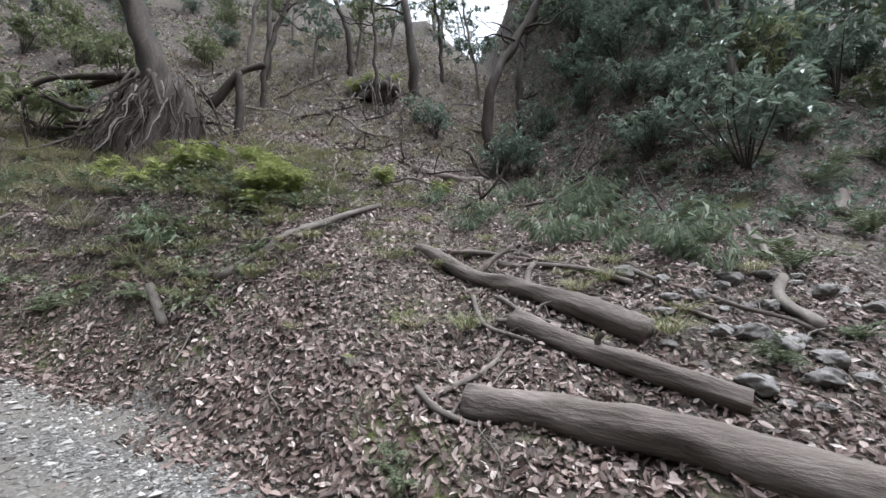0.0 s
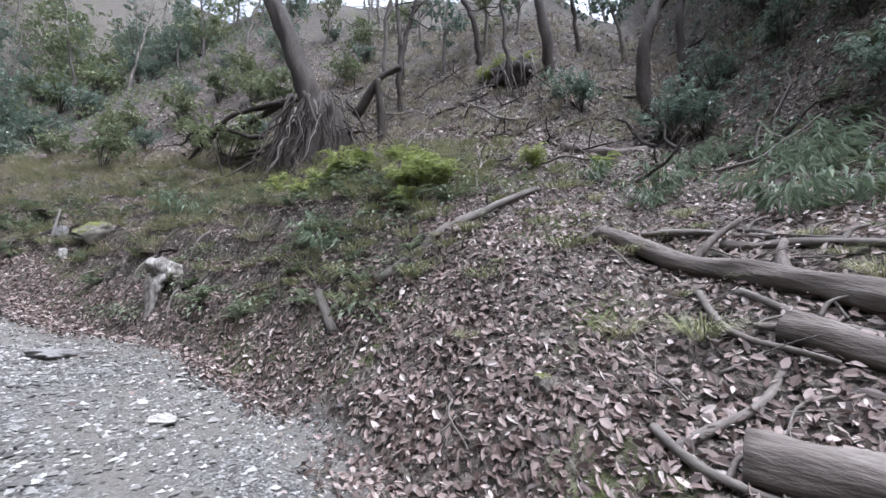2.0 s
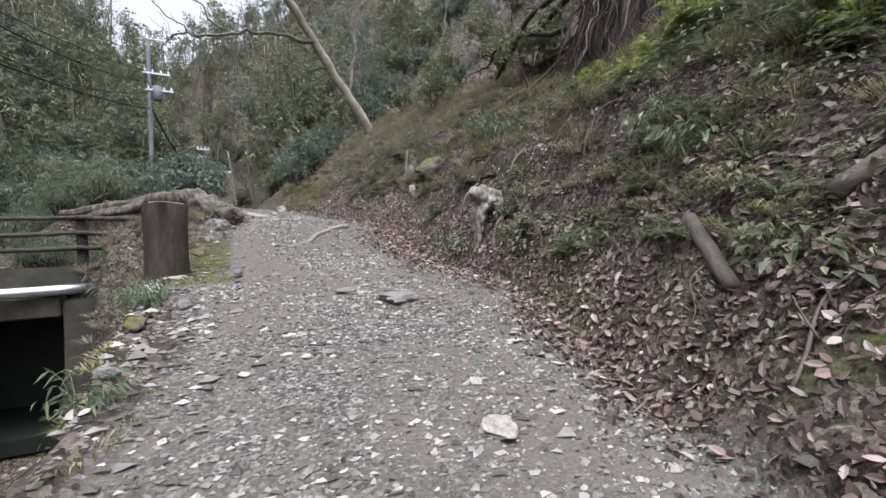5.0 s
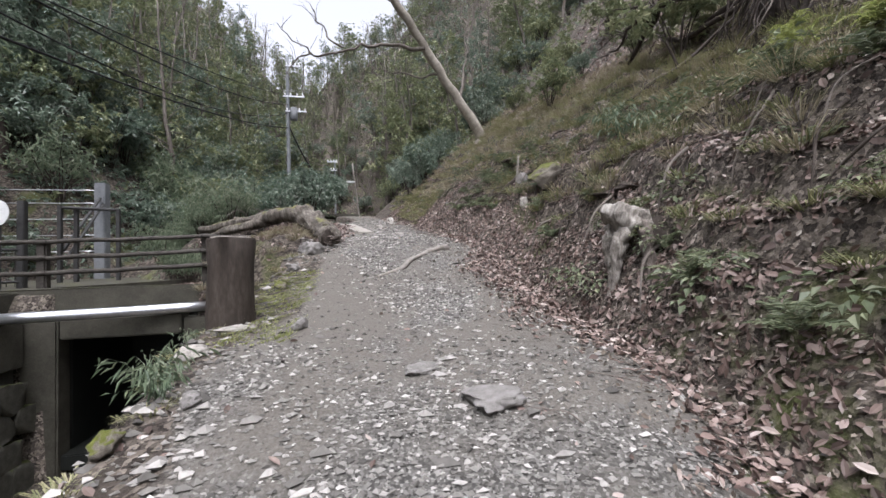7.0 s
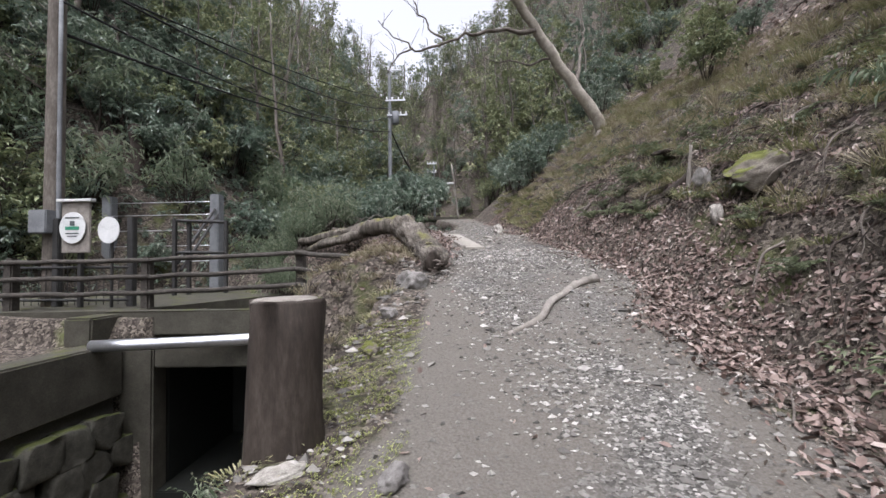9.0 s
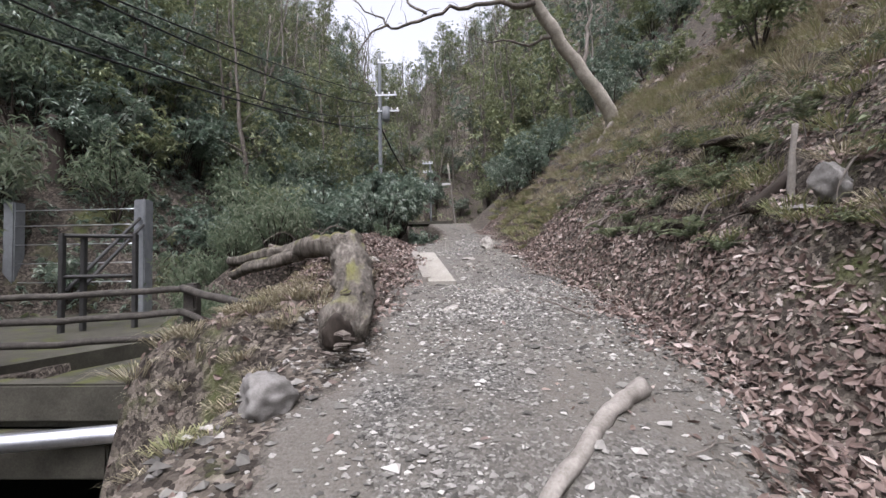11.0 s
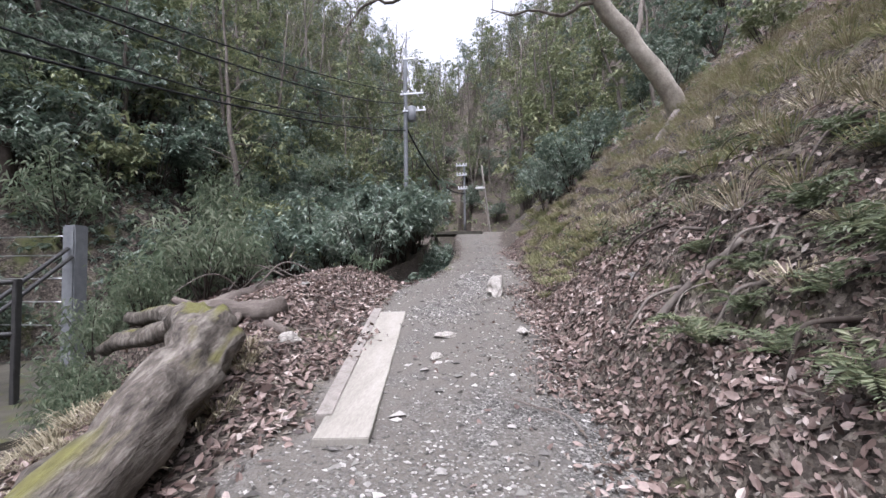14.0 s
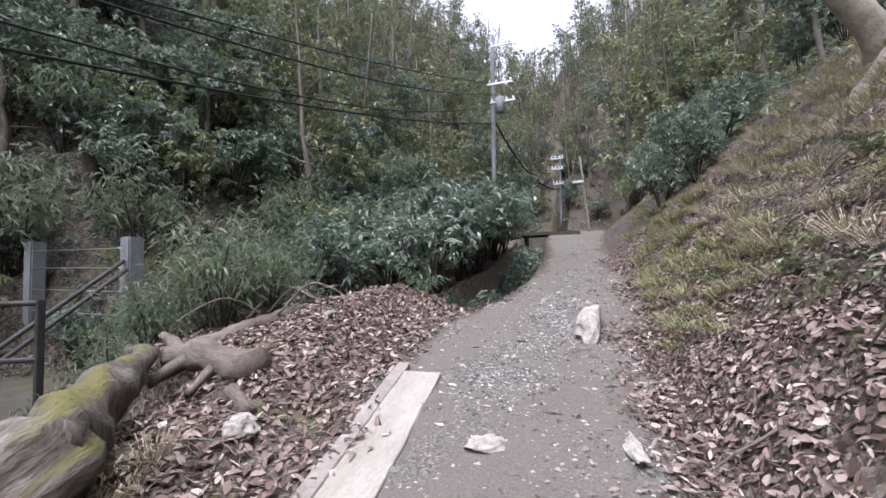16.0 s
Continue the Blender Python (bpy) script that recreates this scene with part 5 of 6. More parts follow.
log("fallen_log", "grey log lying away behind the leaf mound", [(-1.25, 16.85, 3.75), (-1.15, 17.5, 3.9), (-1.1, 18.2, 4.05), (-1.05, 18.8, 4.15)], 0.18, 0.09, LOG_WOOD, 19, 0, 0.15, 0.04, 14, "log")
log("fallen_log", "short broken length of branch on the leaves", [(0.55, 15.85), (0.95, 15.7)], 0.055, 0.06, LOG_WOOD, 26, 0.6, 0.2, 0.02, 10, "log")
for k in range(12):
    r = random.Random(300 + k)
    x, y = r.uniform(-2.6, -0.7), r.uniform(17.6, 19.6)
    z = z_at(x, y)
    a, L = r.uniform(0, 6.28), r.uniform(0.8, 1.7)
    d = Vector((math.cos(a), math.sin(a), 0))
    log("dead_branch", "grey dead brushwood heaped behind the logs", [(x, y, z + 0.1), tuple(Vector((x, y, z + r.uniform(0.35, 0.6))) + d * L * 0.5), tuple(Vector((x, y, z + r.uniform(0.1, 0.6))) + d * L)], 0.022, 0.008, TWIG, 300 + k, 0, 0.2, 0.08, 6, "branch",
        ((0.5, (r.uniform(-1, 1), r.uniform(-1, 1), 0.4), 0.4, 0.01),))

# a great tree with its roots bared, above the bank
great = thing("uprooted_tree", "thick mossy trunk rising from a torn dark root mass", "tree")
gz = z_at(9.9, 7.4)
v, f = limb([(9.7, 7.5, gz - 0.3), (9.65, 7.75, gz + 1.6), (9.45, 8.55, gz + 4.0), (9.2, 10.0, gz + 7.8)], 0.4, 0.24, 20, 8, 0.15, 3, 0.06)
piece("trunk", mesh_of("trunk", v, f, BARK_DARK), great)
bm = bmesh.new()
bmesh.ops.create_cone(bm, cap_ends=True, segments=40, radius1=1.7, radius2=0.45, depth=4.2)
bmesh.ops.subdivide_edges(bm, edges=bm.edges[:], cuts=4, use_grid_fill=True)
for vv in bm.verts:
    d = Vector((vv.co.x, vv.co.y, 0.15)).normalized()
    a = math.atan2(vv.co.y, vv.co.x)
    vv.co += d * (0.45 * noise.noise(Vector((math.cos(a) * 1.5, math.sin(a) * 1.5, vv.co.z * 0.5))) + 0.22 * noise.noise(Vector((math.cos(a) * 6, math.sin(a) * 6, vv.co.z * 0.6))) + 0.1 * noise.noise(vv.co * 5.0))
part("root_mass", bm, BARK_DARK, great, "torn dark earth and root mass", pose(10.0, 7.7, gz - 0.15, 0, 4, 30), True)
for k in range(90):
    r = random.Random(k)
    a = r.uniform(1.5, 5.2)
    top, foot_r = r.uniform(0.6, 1.9), r.uniform(1.2, 1.9)
    b = Vector((9.85 + 0.75 * math.cos(a), 7.7 + 0.85 * math.sin(a), gz + top))
    e = Vector((9.85 + foot_r * math.cos(a + r.uniform(-0.3, 0.3)), 7.7 + foot_r * math.sin(a + r.uniform(-0.3, 0.3)), 0))
    e.z = z_at(e.x, e.y) + r.uniform(-0.05, 0.5)
    v, f = limb([b, b.lerp(e, 0.5) + Vector((r.uniform(-0.15, 0.15), r.uniform(-0.25, 0.25), r.uniform(-0.1, 0.25))), e], r.choice((0.012, 0.018, 0.03, 0.05)), 0.008, 6, 6, 0.25, k, 0.2)
    piece("root", mesh_of("root", v, f, BARK_DARK if k % 11 else TWIG), great)
for k, (pts, r0, r1) in enumerate(((((9.5, 8.3, 8.7), (9.6, 9.8, 8.5), (9.6, 11.0, 8.2)), 0.1, 0.05), (((10.1, 6.6, 8.0), (10.2, 5.8, 9.1), (10.4, 5.2, 9.5)), 0.13, 0.09), (((9.8, 9.0, 7.6), (9.3, 10.4, 7.2), (9.0, 11.2, 6.6)), 0.07, 0.03))):
    v, f = limb(pts, r0, r1, 10, 6, 0.25, 40 + k, 0.12)
    piece("broken_limb", mesh_of("broken_limb", v, f, BARK_DARK), great)
for k, (pts, r0, r1) in enumerate((([(9.2, 8.6, gz + 1.7), (8.9, 10.2, gz + 1.5), (8.9, 11.0, gz + 1.0), (8.9, 11.6, gz + 0.6)], 0.09, 0.04), ([(9.0, 8.9, gz + 0.5), (8.8, 10.4, gz + 1.1), (8.7, 12.2, gz + 1.0)], 0.07, 0.03), ([(9.3, 9.2, gz + 0.3), (9.3, 10.8, gz + 0.6), (10.2, 12.2, gz + 1.8), (11.2, 14.0, gz + 3.6)], 0.06, 0.02))):
    v, f = limb(pts, r0, r1, 8, 7, 0.2, 240 + k, 0.2)
    limb_ob = thing("fallen_branch", "long dark dead limb sprawling from the torn roots", "branch", group="limbs about the torn roots")
    piece("stem", mesh_of("stem", v, f, BARK_DARK), limb_ob)
    sm = smooth_line(pts, 6)
    for q in range(6):
        r = random.Random(10 * k + q)
        b = sm[r.randrange(3, len(sm))]
        e = b + Vector((r.uniform(-0.6, 0.3), r.uniform(-0.3, 1.2), r.uniform(-0.5, 0.9)))
        v, f = limb([b, b.lerp(e, 0.5) + Vector((0, 0, 0.12)), e], r0 * 0.35, 0.006, 5, 5, 0.2, q, 0.15)
        piece("twig", mesh_of("twig", v, f, BARK_DARK), limb_ob)
log("snag", "dark charred-looking stub standing upright on the slope", [(10.2, 5.8, 6.6), (10.2, 5.75, 8.0), (10.15, 5.85, 9.0)], 0.13, 0.1, BARK_DARK, 21, 0, 0.2, 0.04, 10, "trunk")
for k, (x, y, top, lean, r) in enumerate(((12.9, -1.35, 7.5, (0.6, -3.0), 0.21), (14.3, -2.7, 7, (0.3, -1.2), 0.14), (15.0, 1.3, 8, (0.3, 0.9), 0.22), (14.2, 2.7, 5, (-0.1, 0.1), 0.09), (16.0, 4.2, 7, (0.2, 2.0), 0.14), (13.2, 6.6, 6, (0.3, -1.0), 0.12), (15.5, 7.6, 8, (0.5, 0.8), 0.12), (17.5, 0.2, 8, (0, 0.5), 0.1))):
    z = z_at(x, y)
    ob = thing("hillside_tree", "dark bare-stemmed tree bending up from the slope", "tree", group="bare stems above the bank")
    line = [Vector((x, y, z - 0.3)), Vector((x - 0.15, y + lean[1] * 0.05, z + top * 0.3)), Vector((x + lean[0] * 0.5, y + lean[1] * 0.45, z + top * 0.62)), Vector((x + lean[0], y + lean[1], z + top))]
    v, f = limb(line, r, r * 0.5, 12, 7, 0.15, k, 0.1)
    piece("trunk", mesh_of("trunk", v, f, BARK_DARK), ob)
    r2 = random.Random(k + 70)
    for q in range(7):
        b = line[1].lerp(line[3], r2.uniform(0.2, 1))
        e = b + Vector((r2.uniform(-1.2, 0.8), r2.uniform(-2.0, 2.0), r2.uniform(-0.2, 1.6)))
        v, f = limb([b, b.lerp(e, 0.5) + Vector((0, 0, r2.uniform(-0.2, 0.3))), e], r * 0.28, 0.012, 6, 5, 0.2, q, 0.2)
        piece("branch", mesh_of("branch", v, f, BARK_DARK), ob)

mound = thing("root_mound", "torn dark root mound topped with bright fern", "roots")
bm = rock((1.6, 2.0, 1.7), 9, 4, 0.9)
part("earth", bm, BARK_DARK, mound, "", pose(14.7, 2.7, z_at(14.7, 2.7) + 0.35), True)
for k in range(14):
    r = random.Random(k + 300)
    y0 = 2.7 + r.uniform(-0.9, 0.9)
    b = Vector((14.0, y0, z_at(14.0, y0) + r.uniform(0.7, 1.3)))
    e = Vector((13.6, y0 + r.uniform(-0.4, 0.4), 0))
    e.z = z_at(e.x, e.y)
    v, f = limb([b, b.lerp(e, 0.5) + Vector((-0.15, 0, 0.1)), e], r.uniform(0.02, 0.05), 0.01, 6, 5, 0.2, k, 0.08)
    piece("root", mesh_of("root", v, f, TWIG if k % 3 == 0 else BARK_DARK), mound)
for k, (x, y) in enumerate(scatter(60, 7.2, 16, -4.5, 10, 0.75, 77)):
    r = random.Random(k + 500)
    a, L, rad = r.uniform(0, 6.28), r.uniform(0.7, 2.4), r.uniform(0.018, 0.055)
    q = [(x + L * t * math.cos(a), y + L * t * math.sin(a)) for t in (-0.5, 0, 0.5)]
    up = r.uniform(0.1, 0.9)
    pts = [(*q[0], z_at(*q[0]) + rad), (*q[1], z_at(*q[1]) + rad + up * 0.35), (*q[2], z_at(*q[2]) + rad + up)]
    log("fallen_branch", "dark tangled dead branch on the upper slope", pts, rad, rad * 0.4, BARK_DARK if k % 3 else TWIG, 80 + k, 0, 0.2, 0.15, 8, "branch", ((0.5, (r.uniform(-1, 1), r.uniform(-1, 1), 0.8), L * 0.3, rad * 0.6), (0.75, (r.uniform(-1, 1), r.uniform(-1, 1), 0.5), L * 0.25, rad * 0.5)))

# the pale tree that leans over the track
pale = thing("leaning_tree", "pale smooth tree leaning far out over the track", "tree")
v, f = limb([(8.9, 23.4, 7.9), (8.35, 22.9, 9.2), (6.9, 22.5, 11.1), (5.5, 22.0, 12.9), (4.1, 21.2, 14.5), (2.6, 20.6, 17.0)], 0.28, 0.14, 18, 8, 0.1, 2, 0.06)
piece("trunk", mesh_of("trunk", v, f, BARK_PALE), pale)
for k, (pts, r0) in enumerate(((((5.6, 22.0, 12.8), (3.6, 21.8, 12.6), (1.6, 21.6, 12.1), (0.4, 21.6, 11.9), (-1.0, 21.4, 13.0)), 0.1), (((1.6, 21.6, 12.1), (0.8, 21.9, 13.2), (0.3, 22.0, 14.4)), 0.05), (((6.6, 22.4, 11.5), (4.8, 22.6, 11.6), (3.4, 22.8, 11.9)), 0.06), (((0.4, 21.6, 11.9), (-0.3, 21.5, 11.2), (-0.6, 21.4, 10.6)), 0.035),
                             (((4.1, 21.2, 14.5), (2.4, 21.6, 15.2), (0.5, 21.6, 15.6)), 0.08), (((7.4, 22.6, 10.5), (8.0, 23.5, 13.0), (8.3, 24.0, 15.5)), 0.1))):
    v, f = limb(pts, r0, 0.015, 8, 6, 0.2, 60 + k, 0.25)
    piece("branch", mesh_of("branch", v, f, BARK_GREY), pale)
    r = random.Random(k)
    sm = smooth_line(pts, 6)
    for q in range(9):
        b = sm[r.randrange(4, len(sm))]
        e = b + Vector((r.uniform(-0.9, 0.6), r.uniform(-0.6, 0.6), r.uniform(-0.5, 0.9)))
        v, f = limb([b, b.lerp(e, 0.5) + Vector((0, 0, 0.1)), e], 0.014, 0.005, 4, 4, 0.2, q, 0.15)
        piece("twig", mesh_of("twig", v, f, BARK_GREY), pale)


# ---- ferns, tufts and small plants on the banks ----
FERNS = [fern_mesh("foliage", FERN, 42, 0.42, 30 + k, 0.075, 2.1) for k in range(3)]
FERNS_DARK = [fern_mesh("foliage", FERN_DARK, 12, 0.38, 40 + k, 0.065, 1.1) for k in range(3)]
TUFTS = [mesh_of("blades", *blades(170, 0.16, 0.52, 0.0065, 0.55, k), GRASS, False) for k in range(3)]


def bamboo_sprig(seed):
    """Arching thin stems hung with long pointed leaves."""
    g = np.random.default_rng(seed)
    V, F, o = [], [], 0
    for k in range(16):
        a, L = g.uniform(0, 6.28), g.uniform(0.3, 0.6)
        s = np.linspace(0.35, 1, 7)[:, None]
        line = np.array([math.cos(a), math.sin(a), 0]) * L * 0.75 * s * s + np.array([0, 0, 1]) * L * (1.15 * s - 0.35 * s * s) + g.normal(size=(1, 3)) * 0.05 * s
        dirs = g.normal(size=(7, 3)) * 0.5 + np.array([math.cos(a), math.sin(a), -0.5])
        size = g.uniform(0.1, 0.2, 7)
        v, f = leaves(line, dirs, np.array([[0, 0, 1.0]]) + g.normal(size=(7, 3)) * 0.4, size, size * 0.17, 0.1, 0.25)
        stem = line[[0, -1]] * [[0.0], [1.0]] + [[0, 0, 0], [0, 0, 0]]
        w = np.array([-math.sin(a), math.cos(a), 0]) * 0.004
        mid = line[3]
        sv = np.array([stem[0] - w, stem[0] + w, mid - w, mid + w, stem[1]])
        V += [v, sv]
        F += [f + o, np.array([[0, 1, 3], [0, 3, 2], [2, 3, 4]]) + o + len(v)]
        o += len(v) + 5
    return mesh_of("blades", np.concatenate(V), np.concatenate(F), BAMBOO, False)


SEDGES = [bamboo_sprig(9 + k) for k in range(3)]
DRY = [mesh_of("blades", *blades(150, 0.2, 0.6, 0.006, 0.5, 19 + k), DRY_GRASS, False) for k in range(3)]


def herb_mesh(seed):
    """Low herb: broad dark leaves on short stalks."""
    n = 70
    g = np.random.default_rng(seed)
    a = g.uniform(0, 6.28, n)
    r = 0.28 * np.sqrt(g.uniform(0, 1, n))
    at = np.stack([r * np.cos(a), r * np.sin(a), g.uniform(0.04, 0.3, n)], 1)
    d = np.stack([np.cos(a), np.sin(a), g.uniform(-0.5, 0.3, n)], 1)
    L = g.uniform(0.05, 0.11, n)
    return mesh_of("leaf", *leaves(at, d, np.array([[0, 0, 1.0]]) + g.normal(size=(n, 3)) * 0.25, L, L * 0.5), FERN_DARK, False)


HERBS = [herb_mesh(50 + k) for k in range(3)]


def sprig(name, label, category, variants, mesh_name, x, y, s, k, group):
    ob = thing(name, label, category, group=group)
    piece("foliage", variants[k % 3], ob)
    lean = 12 if x > along(BANK, y) else 0
    ob.matrix_basis = Matrix.Translation((x, y, z_at(x, y) - 0.02)) @ pose(0, 0, 0, 0, -lean, 0) @ pose(0, 0, 0, 0, 0, 137.5 * k) @ Matrix.Scale(s, 4)
    return ob


for k, (x, y, s) in enumerate(((6.2, 2.75, 1.0), (6.45, 3.05, 1.0), (6.15, 3.15, 0.75), (6.55, 2.6, 0.8), (5.85, 2.95, 0.6), (6.95, 4.75, 1.15), (6.75, 5.1, 1.0), (7.2, 4.4, 0.8), (6.4, 5.3, 0.7), (7.6, 4.0, 0.75), (6.9, 6.3, 0.7), (7.7, 7.0, 0.6),
                            (14.9, 2.9, 1.5), (15.0, 2.2, 1.3), (14.6, 3.6, 1.1), (7.9, 1.3, 0.8), (8.5, 0.2, 0.8))):
    sprig("fern", "bright yellow-green fern clump on the leafy bank", "fern", FERNS, "fronds", x, y, s, k, "bright ferns on the bank")
for k, (x, y) in enumerate(scatter(24, 4.6, 6.3, 2.2, 7.0, 0.32, 51)):
    if x - along(BANK, y) > 0.25:
        sprig("fern", "dark green fern at the foot of the bank", "fern", FERNS_DARK, "fronds", x, y, random.Random(k).uniform(0.55, 1.1), k, "dark ferns on the bank")
for k, (x, y) in enumerate(scatter(34, 4.9, 7.6, 8, 19, 0.5, 52)):
    if x - along(BANK, y) > 0.4:
        sprig("fern", "dark green fern on the eroded bank", "fern", FERNS_DARK, "fronds", x, y, random.Random(k).uniform(0.45, 1.1), k, "dark ferns on the bank")
for k, (x, y) in enumerate(((5.35, 14.05), (5.3, 13.6), (5.5, 14.3), (5.5, 12.8), (3.2, -2.45), (3.6, -3.4), (2.9, 0.42), (2.75, 0.3), (0.2, 20.1), (3.3, -3.9), (5.0, 19.2), (4.9, 20.0), (5.2, 20.6))):
    sprig("fern", "green fern spreading over fallen leaves", "fern", FERNS if k == 8 else FERNS_DARK, "fronds", x, y, 0.5 if 5 < k < 8 else 0.75, k, "ferns at the track edge")
for k, (x, y) in enumerate(scatter(20, 4.7, 6.5, 3.4, 8.0, 0.35, 85) + scatter(110, 4.2, 7.5, 1.5, 18, 0.25, 53)):
    if x - along(BANK, y) > (0.1 if y < 8 else 0.9):
        sprig("herb", "low dark-leaved herb growing from the bank", "plant", HERBS, "leaf", x, y, random.Random(k).uniform(0.5, 1.2), k, "low herbs on the bank")
for k, (x, y) in enumerate(scatter(38, 4.6, 10.5, -9, -2.6, 0.6, 86)):
    sprig("fern", "dark green fern under the shrubs on the slope", "fern", FERNS_DARK, "fronds", x, y, random.Random(k).uniform(0.9, 1.7), k, "dark ferns under the shrubs")
for k, (x, y) in enumerate(scatter(13, 5.3, 6.6, 12.2, 15.0, 0.35, 87)):
    sprig("fern", "dark green fern on the eroded bank", "fern", FERNS_DARK, "fronds", x, y, random.Random(k).uniform(0.7, 1.15), k, "dark ferns on the bank")
for k, (x, y) in enumerate(scatter(110, 3.6, 8.5, -3.5, 9, 0.3, 54)):
    if x - along(BANK, y) > 0.7:
        sprig("grass_tuft", "tuft of arching green and yellow grass on the bank", "grass", TUFTS, "blades", x, y, random.Random(k).uniform(0.35, 0.95), k, "grass tufts on the bank")


def tuft_field(label, places, low, high, mat, length=0.6):
    """Many tufts that nobody could count, joined."""
    V, F, o = [], [], 0
    for k, (x, y) in enumerate(places):
        v, f = blades(95, 0.22, length * random.Random(k).uniform(low, high), 0.008, 0.55, k)
        v = v @ np.array([[math.cos(0.2), 0, 0.2], [0, 1, 0], [-0.2, 0, math.cos(0.2)]])
        V.append(v + [x, y, z_at(x, y) - 0.02]), F.append(f + o)
        o += len(v)
    thing("dry_grass", label, "grass", kind="stuff", me=mesh_of("dry_grass", np.concatenate(V), np.concatenate(F), mat, False))


tuft_field("drooping pale dry grass on the slope above the track", [(x, y) for x, y in scatter(460, 5.4, 10.8, 5.0, 27, 0.22, 55) if x - along(BANK, y) > 0.95], 0.6, 1.3, DRY_GRASS)
tuft_field("green and yellow grass mixed into the slope above the track", [(x, y) for x, y in scatter(440, 4.9, 10.0, 2.0, 24, 0.2, 75) if x - along(BANK, y) > 0.9 + 0.8 * ramp(y, 12, 15) + 1.2 * max(0.0, float(lumps(x, y, 1.4, 88)))], 0.6, 1.2, GRASS)
tuft_field("straggling dry grass on the slope below the fallen trunk", [(x, y) for x, y in scatter(170, -1.6, 1.5, 9.4, 15, 0.13, 76) if x < along(ROAD_LEFT, y) - 0.2], 0.4, 0.9, DRY_GRASS)
tuft_field("short green grass on the brink of the stream", [(x, y) for x, y in scatter(110, 0.2, 1.6, 3.2, 10, 0.12, 78) if -0.4 < x - along(ROAD_LEFT, y) < 0.28], 0.15, 0.4, GRASS, 0.5)
tuft_field("yellow-green moss cushion strip beside the stump", [(x, y) for x, y in scatter(120, 1.05, 1.6, 6.6, 9.2, 0.06, 79)], 0.6, 1.2, FERN, 0.06)
tuft_field("soft green and yellow grass hanging over the bank foot", [(x, y) for x, y in scatter(150, 4.4, 6.0, 17.6, 25, 0.14, 84) if 0.1 < x - along(BANK, y) < 1.3], 0.6, 1.2, GRASS, 0.5)
tuft_field("pale drooping sedge among the litter of the lower bank", [(x, y) for x, y in scatter(210, 4.4, 8.2, 0.5, 12, 0.2, 81) if x - along(BANK, y) > 0.55], 0.35, 0.85, GRASS)
tuft_field("pale dry grass on the bright upper slope", scatter(260, 11, 21, -3, 12, 0.45, 71), 0.9, 1.7, DRY_GRASS)
for k, (x, y) in enumerate(scatter(26, 4.4, 5.8, 18.5, 33, 0.25, 56)):
    sprig("grass_tuft", "yellow-green mossy grass tuft at the bank foot", "grass", TUFTS, "blades", x, y, random.Random(k).uniform(0.9, 1.6), k, "green tufts at the bank foot")
for k, (x, y, s) in enumerate(((5.6, -1.35, 1.3), (5.9, -1.7, 1.2), (6.5, -0.3, 1.0), (6.9, -0.6, 1.1), (4.9, -2.7, 1.4), (4.6, -3.0, 1.2), (5.2, -3.1, 1.2), (7.8, -2.6, 1.4), (8.4, -3.0, 1.4), (9.1, -2.9, 1.3), (7.2, -1.9, 1.0), (6.3, -2.3, 1.2), (8.6, -1.2, 1.2), (7.5, 0.3, 0.9), (5.4, -2.2, 0.9), (5.2, 3.9, 1.0), (5.4, 4.3, 0.9), (6.5, 8.8, 1.1), (6.8, 9.4, 1.2), (6.6, 8.2, 1.2),
                            (1.05, 5.7, 0.6), (0.9, 5.95, 0.6), (0.8, 6.85, 0.3), (1.0, 4.2, 0.5), (9.6, -3.6, 1.4), (9.9, -2.0, 1.4), (10.6, -3.0, 1.5), (0.65, 19.9, 1.1), (0.4, 20.0, 0.9), (1.35, 20.3, 0.35), (1.6, 20.5, 0.35))):
    sprig("bamboo_grass", "clump of low bamboo grass with arching pointed leaves", "bamboo grass", SEDGES, "blades", x, y, s, k, "bamboo grass clumps on the slope")
for k, (x, y) in enumerate(scatter(60, -1.6, 1.3, 10.4, 14.6, 0.2, 57)):
    if x < along(ROAD_LEFT, y) - 0.25:
        sprig("grass_tuft", "straggling dry grass on the stream bank", "grass", DRY if k % 4 else TUFTS, "blades", x, y, random.Random(k).uniform(0.35, 0.75), k, "bank grass by the fence")
for k, (x, y) in enumerate(scatter(14, -4.0, -1.6, 17.5, 20.5, 0.6, 58)):
    plant_shrub("bamboo", x, y, random.Random(k).uniform(0.5, 0.95))
for k, (x, y) in enumerate(((11.4, -1.6), (11.9, -2.3), (13.4, -3.2), (12.2, -4.4), (10.8, -5.2), (9.4, -6.0), (12.6, 0.4))):
    plant_shrub("evergreen", x, y, 0.75)
for k, (x, y) in enumerate(scatter(22, -3.2, 1.4, 21.5, 36, 0.9, 59)):
    if x < along(ROAD_LEFT, y) - 1.9 and (y < 33 or x < -2.0):
        plant_shrub("evergreen" if k % 4 else "bamboo", x, y, random.Random(k).uniform(1.0, 1.6))
for k, (y, s) in enumerate(((20.9, 1.0), (21.8, 1.2), (22.7, 1.3), (23.6, 1.4), (24.6, 1.4), (25.7, 1.5), (27.0, 1.5), (28.5, 1.4), (30.2, 1.3))):
    plant_shrub("evergreen", along(ROAD_LEFT, y) - 1.75 - 0.2 * (k % 2), y, s)
for k in range(14):
    y = 21.3 + 1.15 * k
    plant_shrub("evergreen", along(ROAD_LEFT, y) - 1.0 - 0.2 * (k % 2), y, 1.25 + 0.1 * (k % 3))
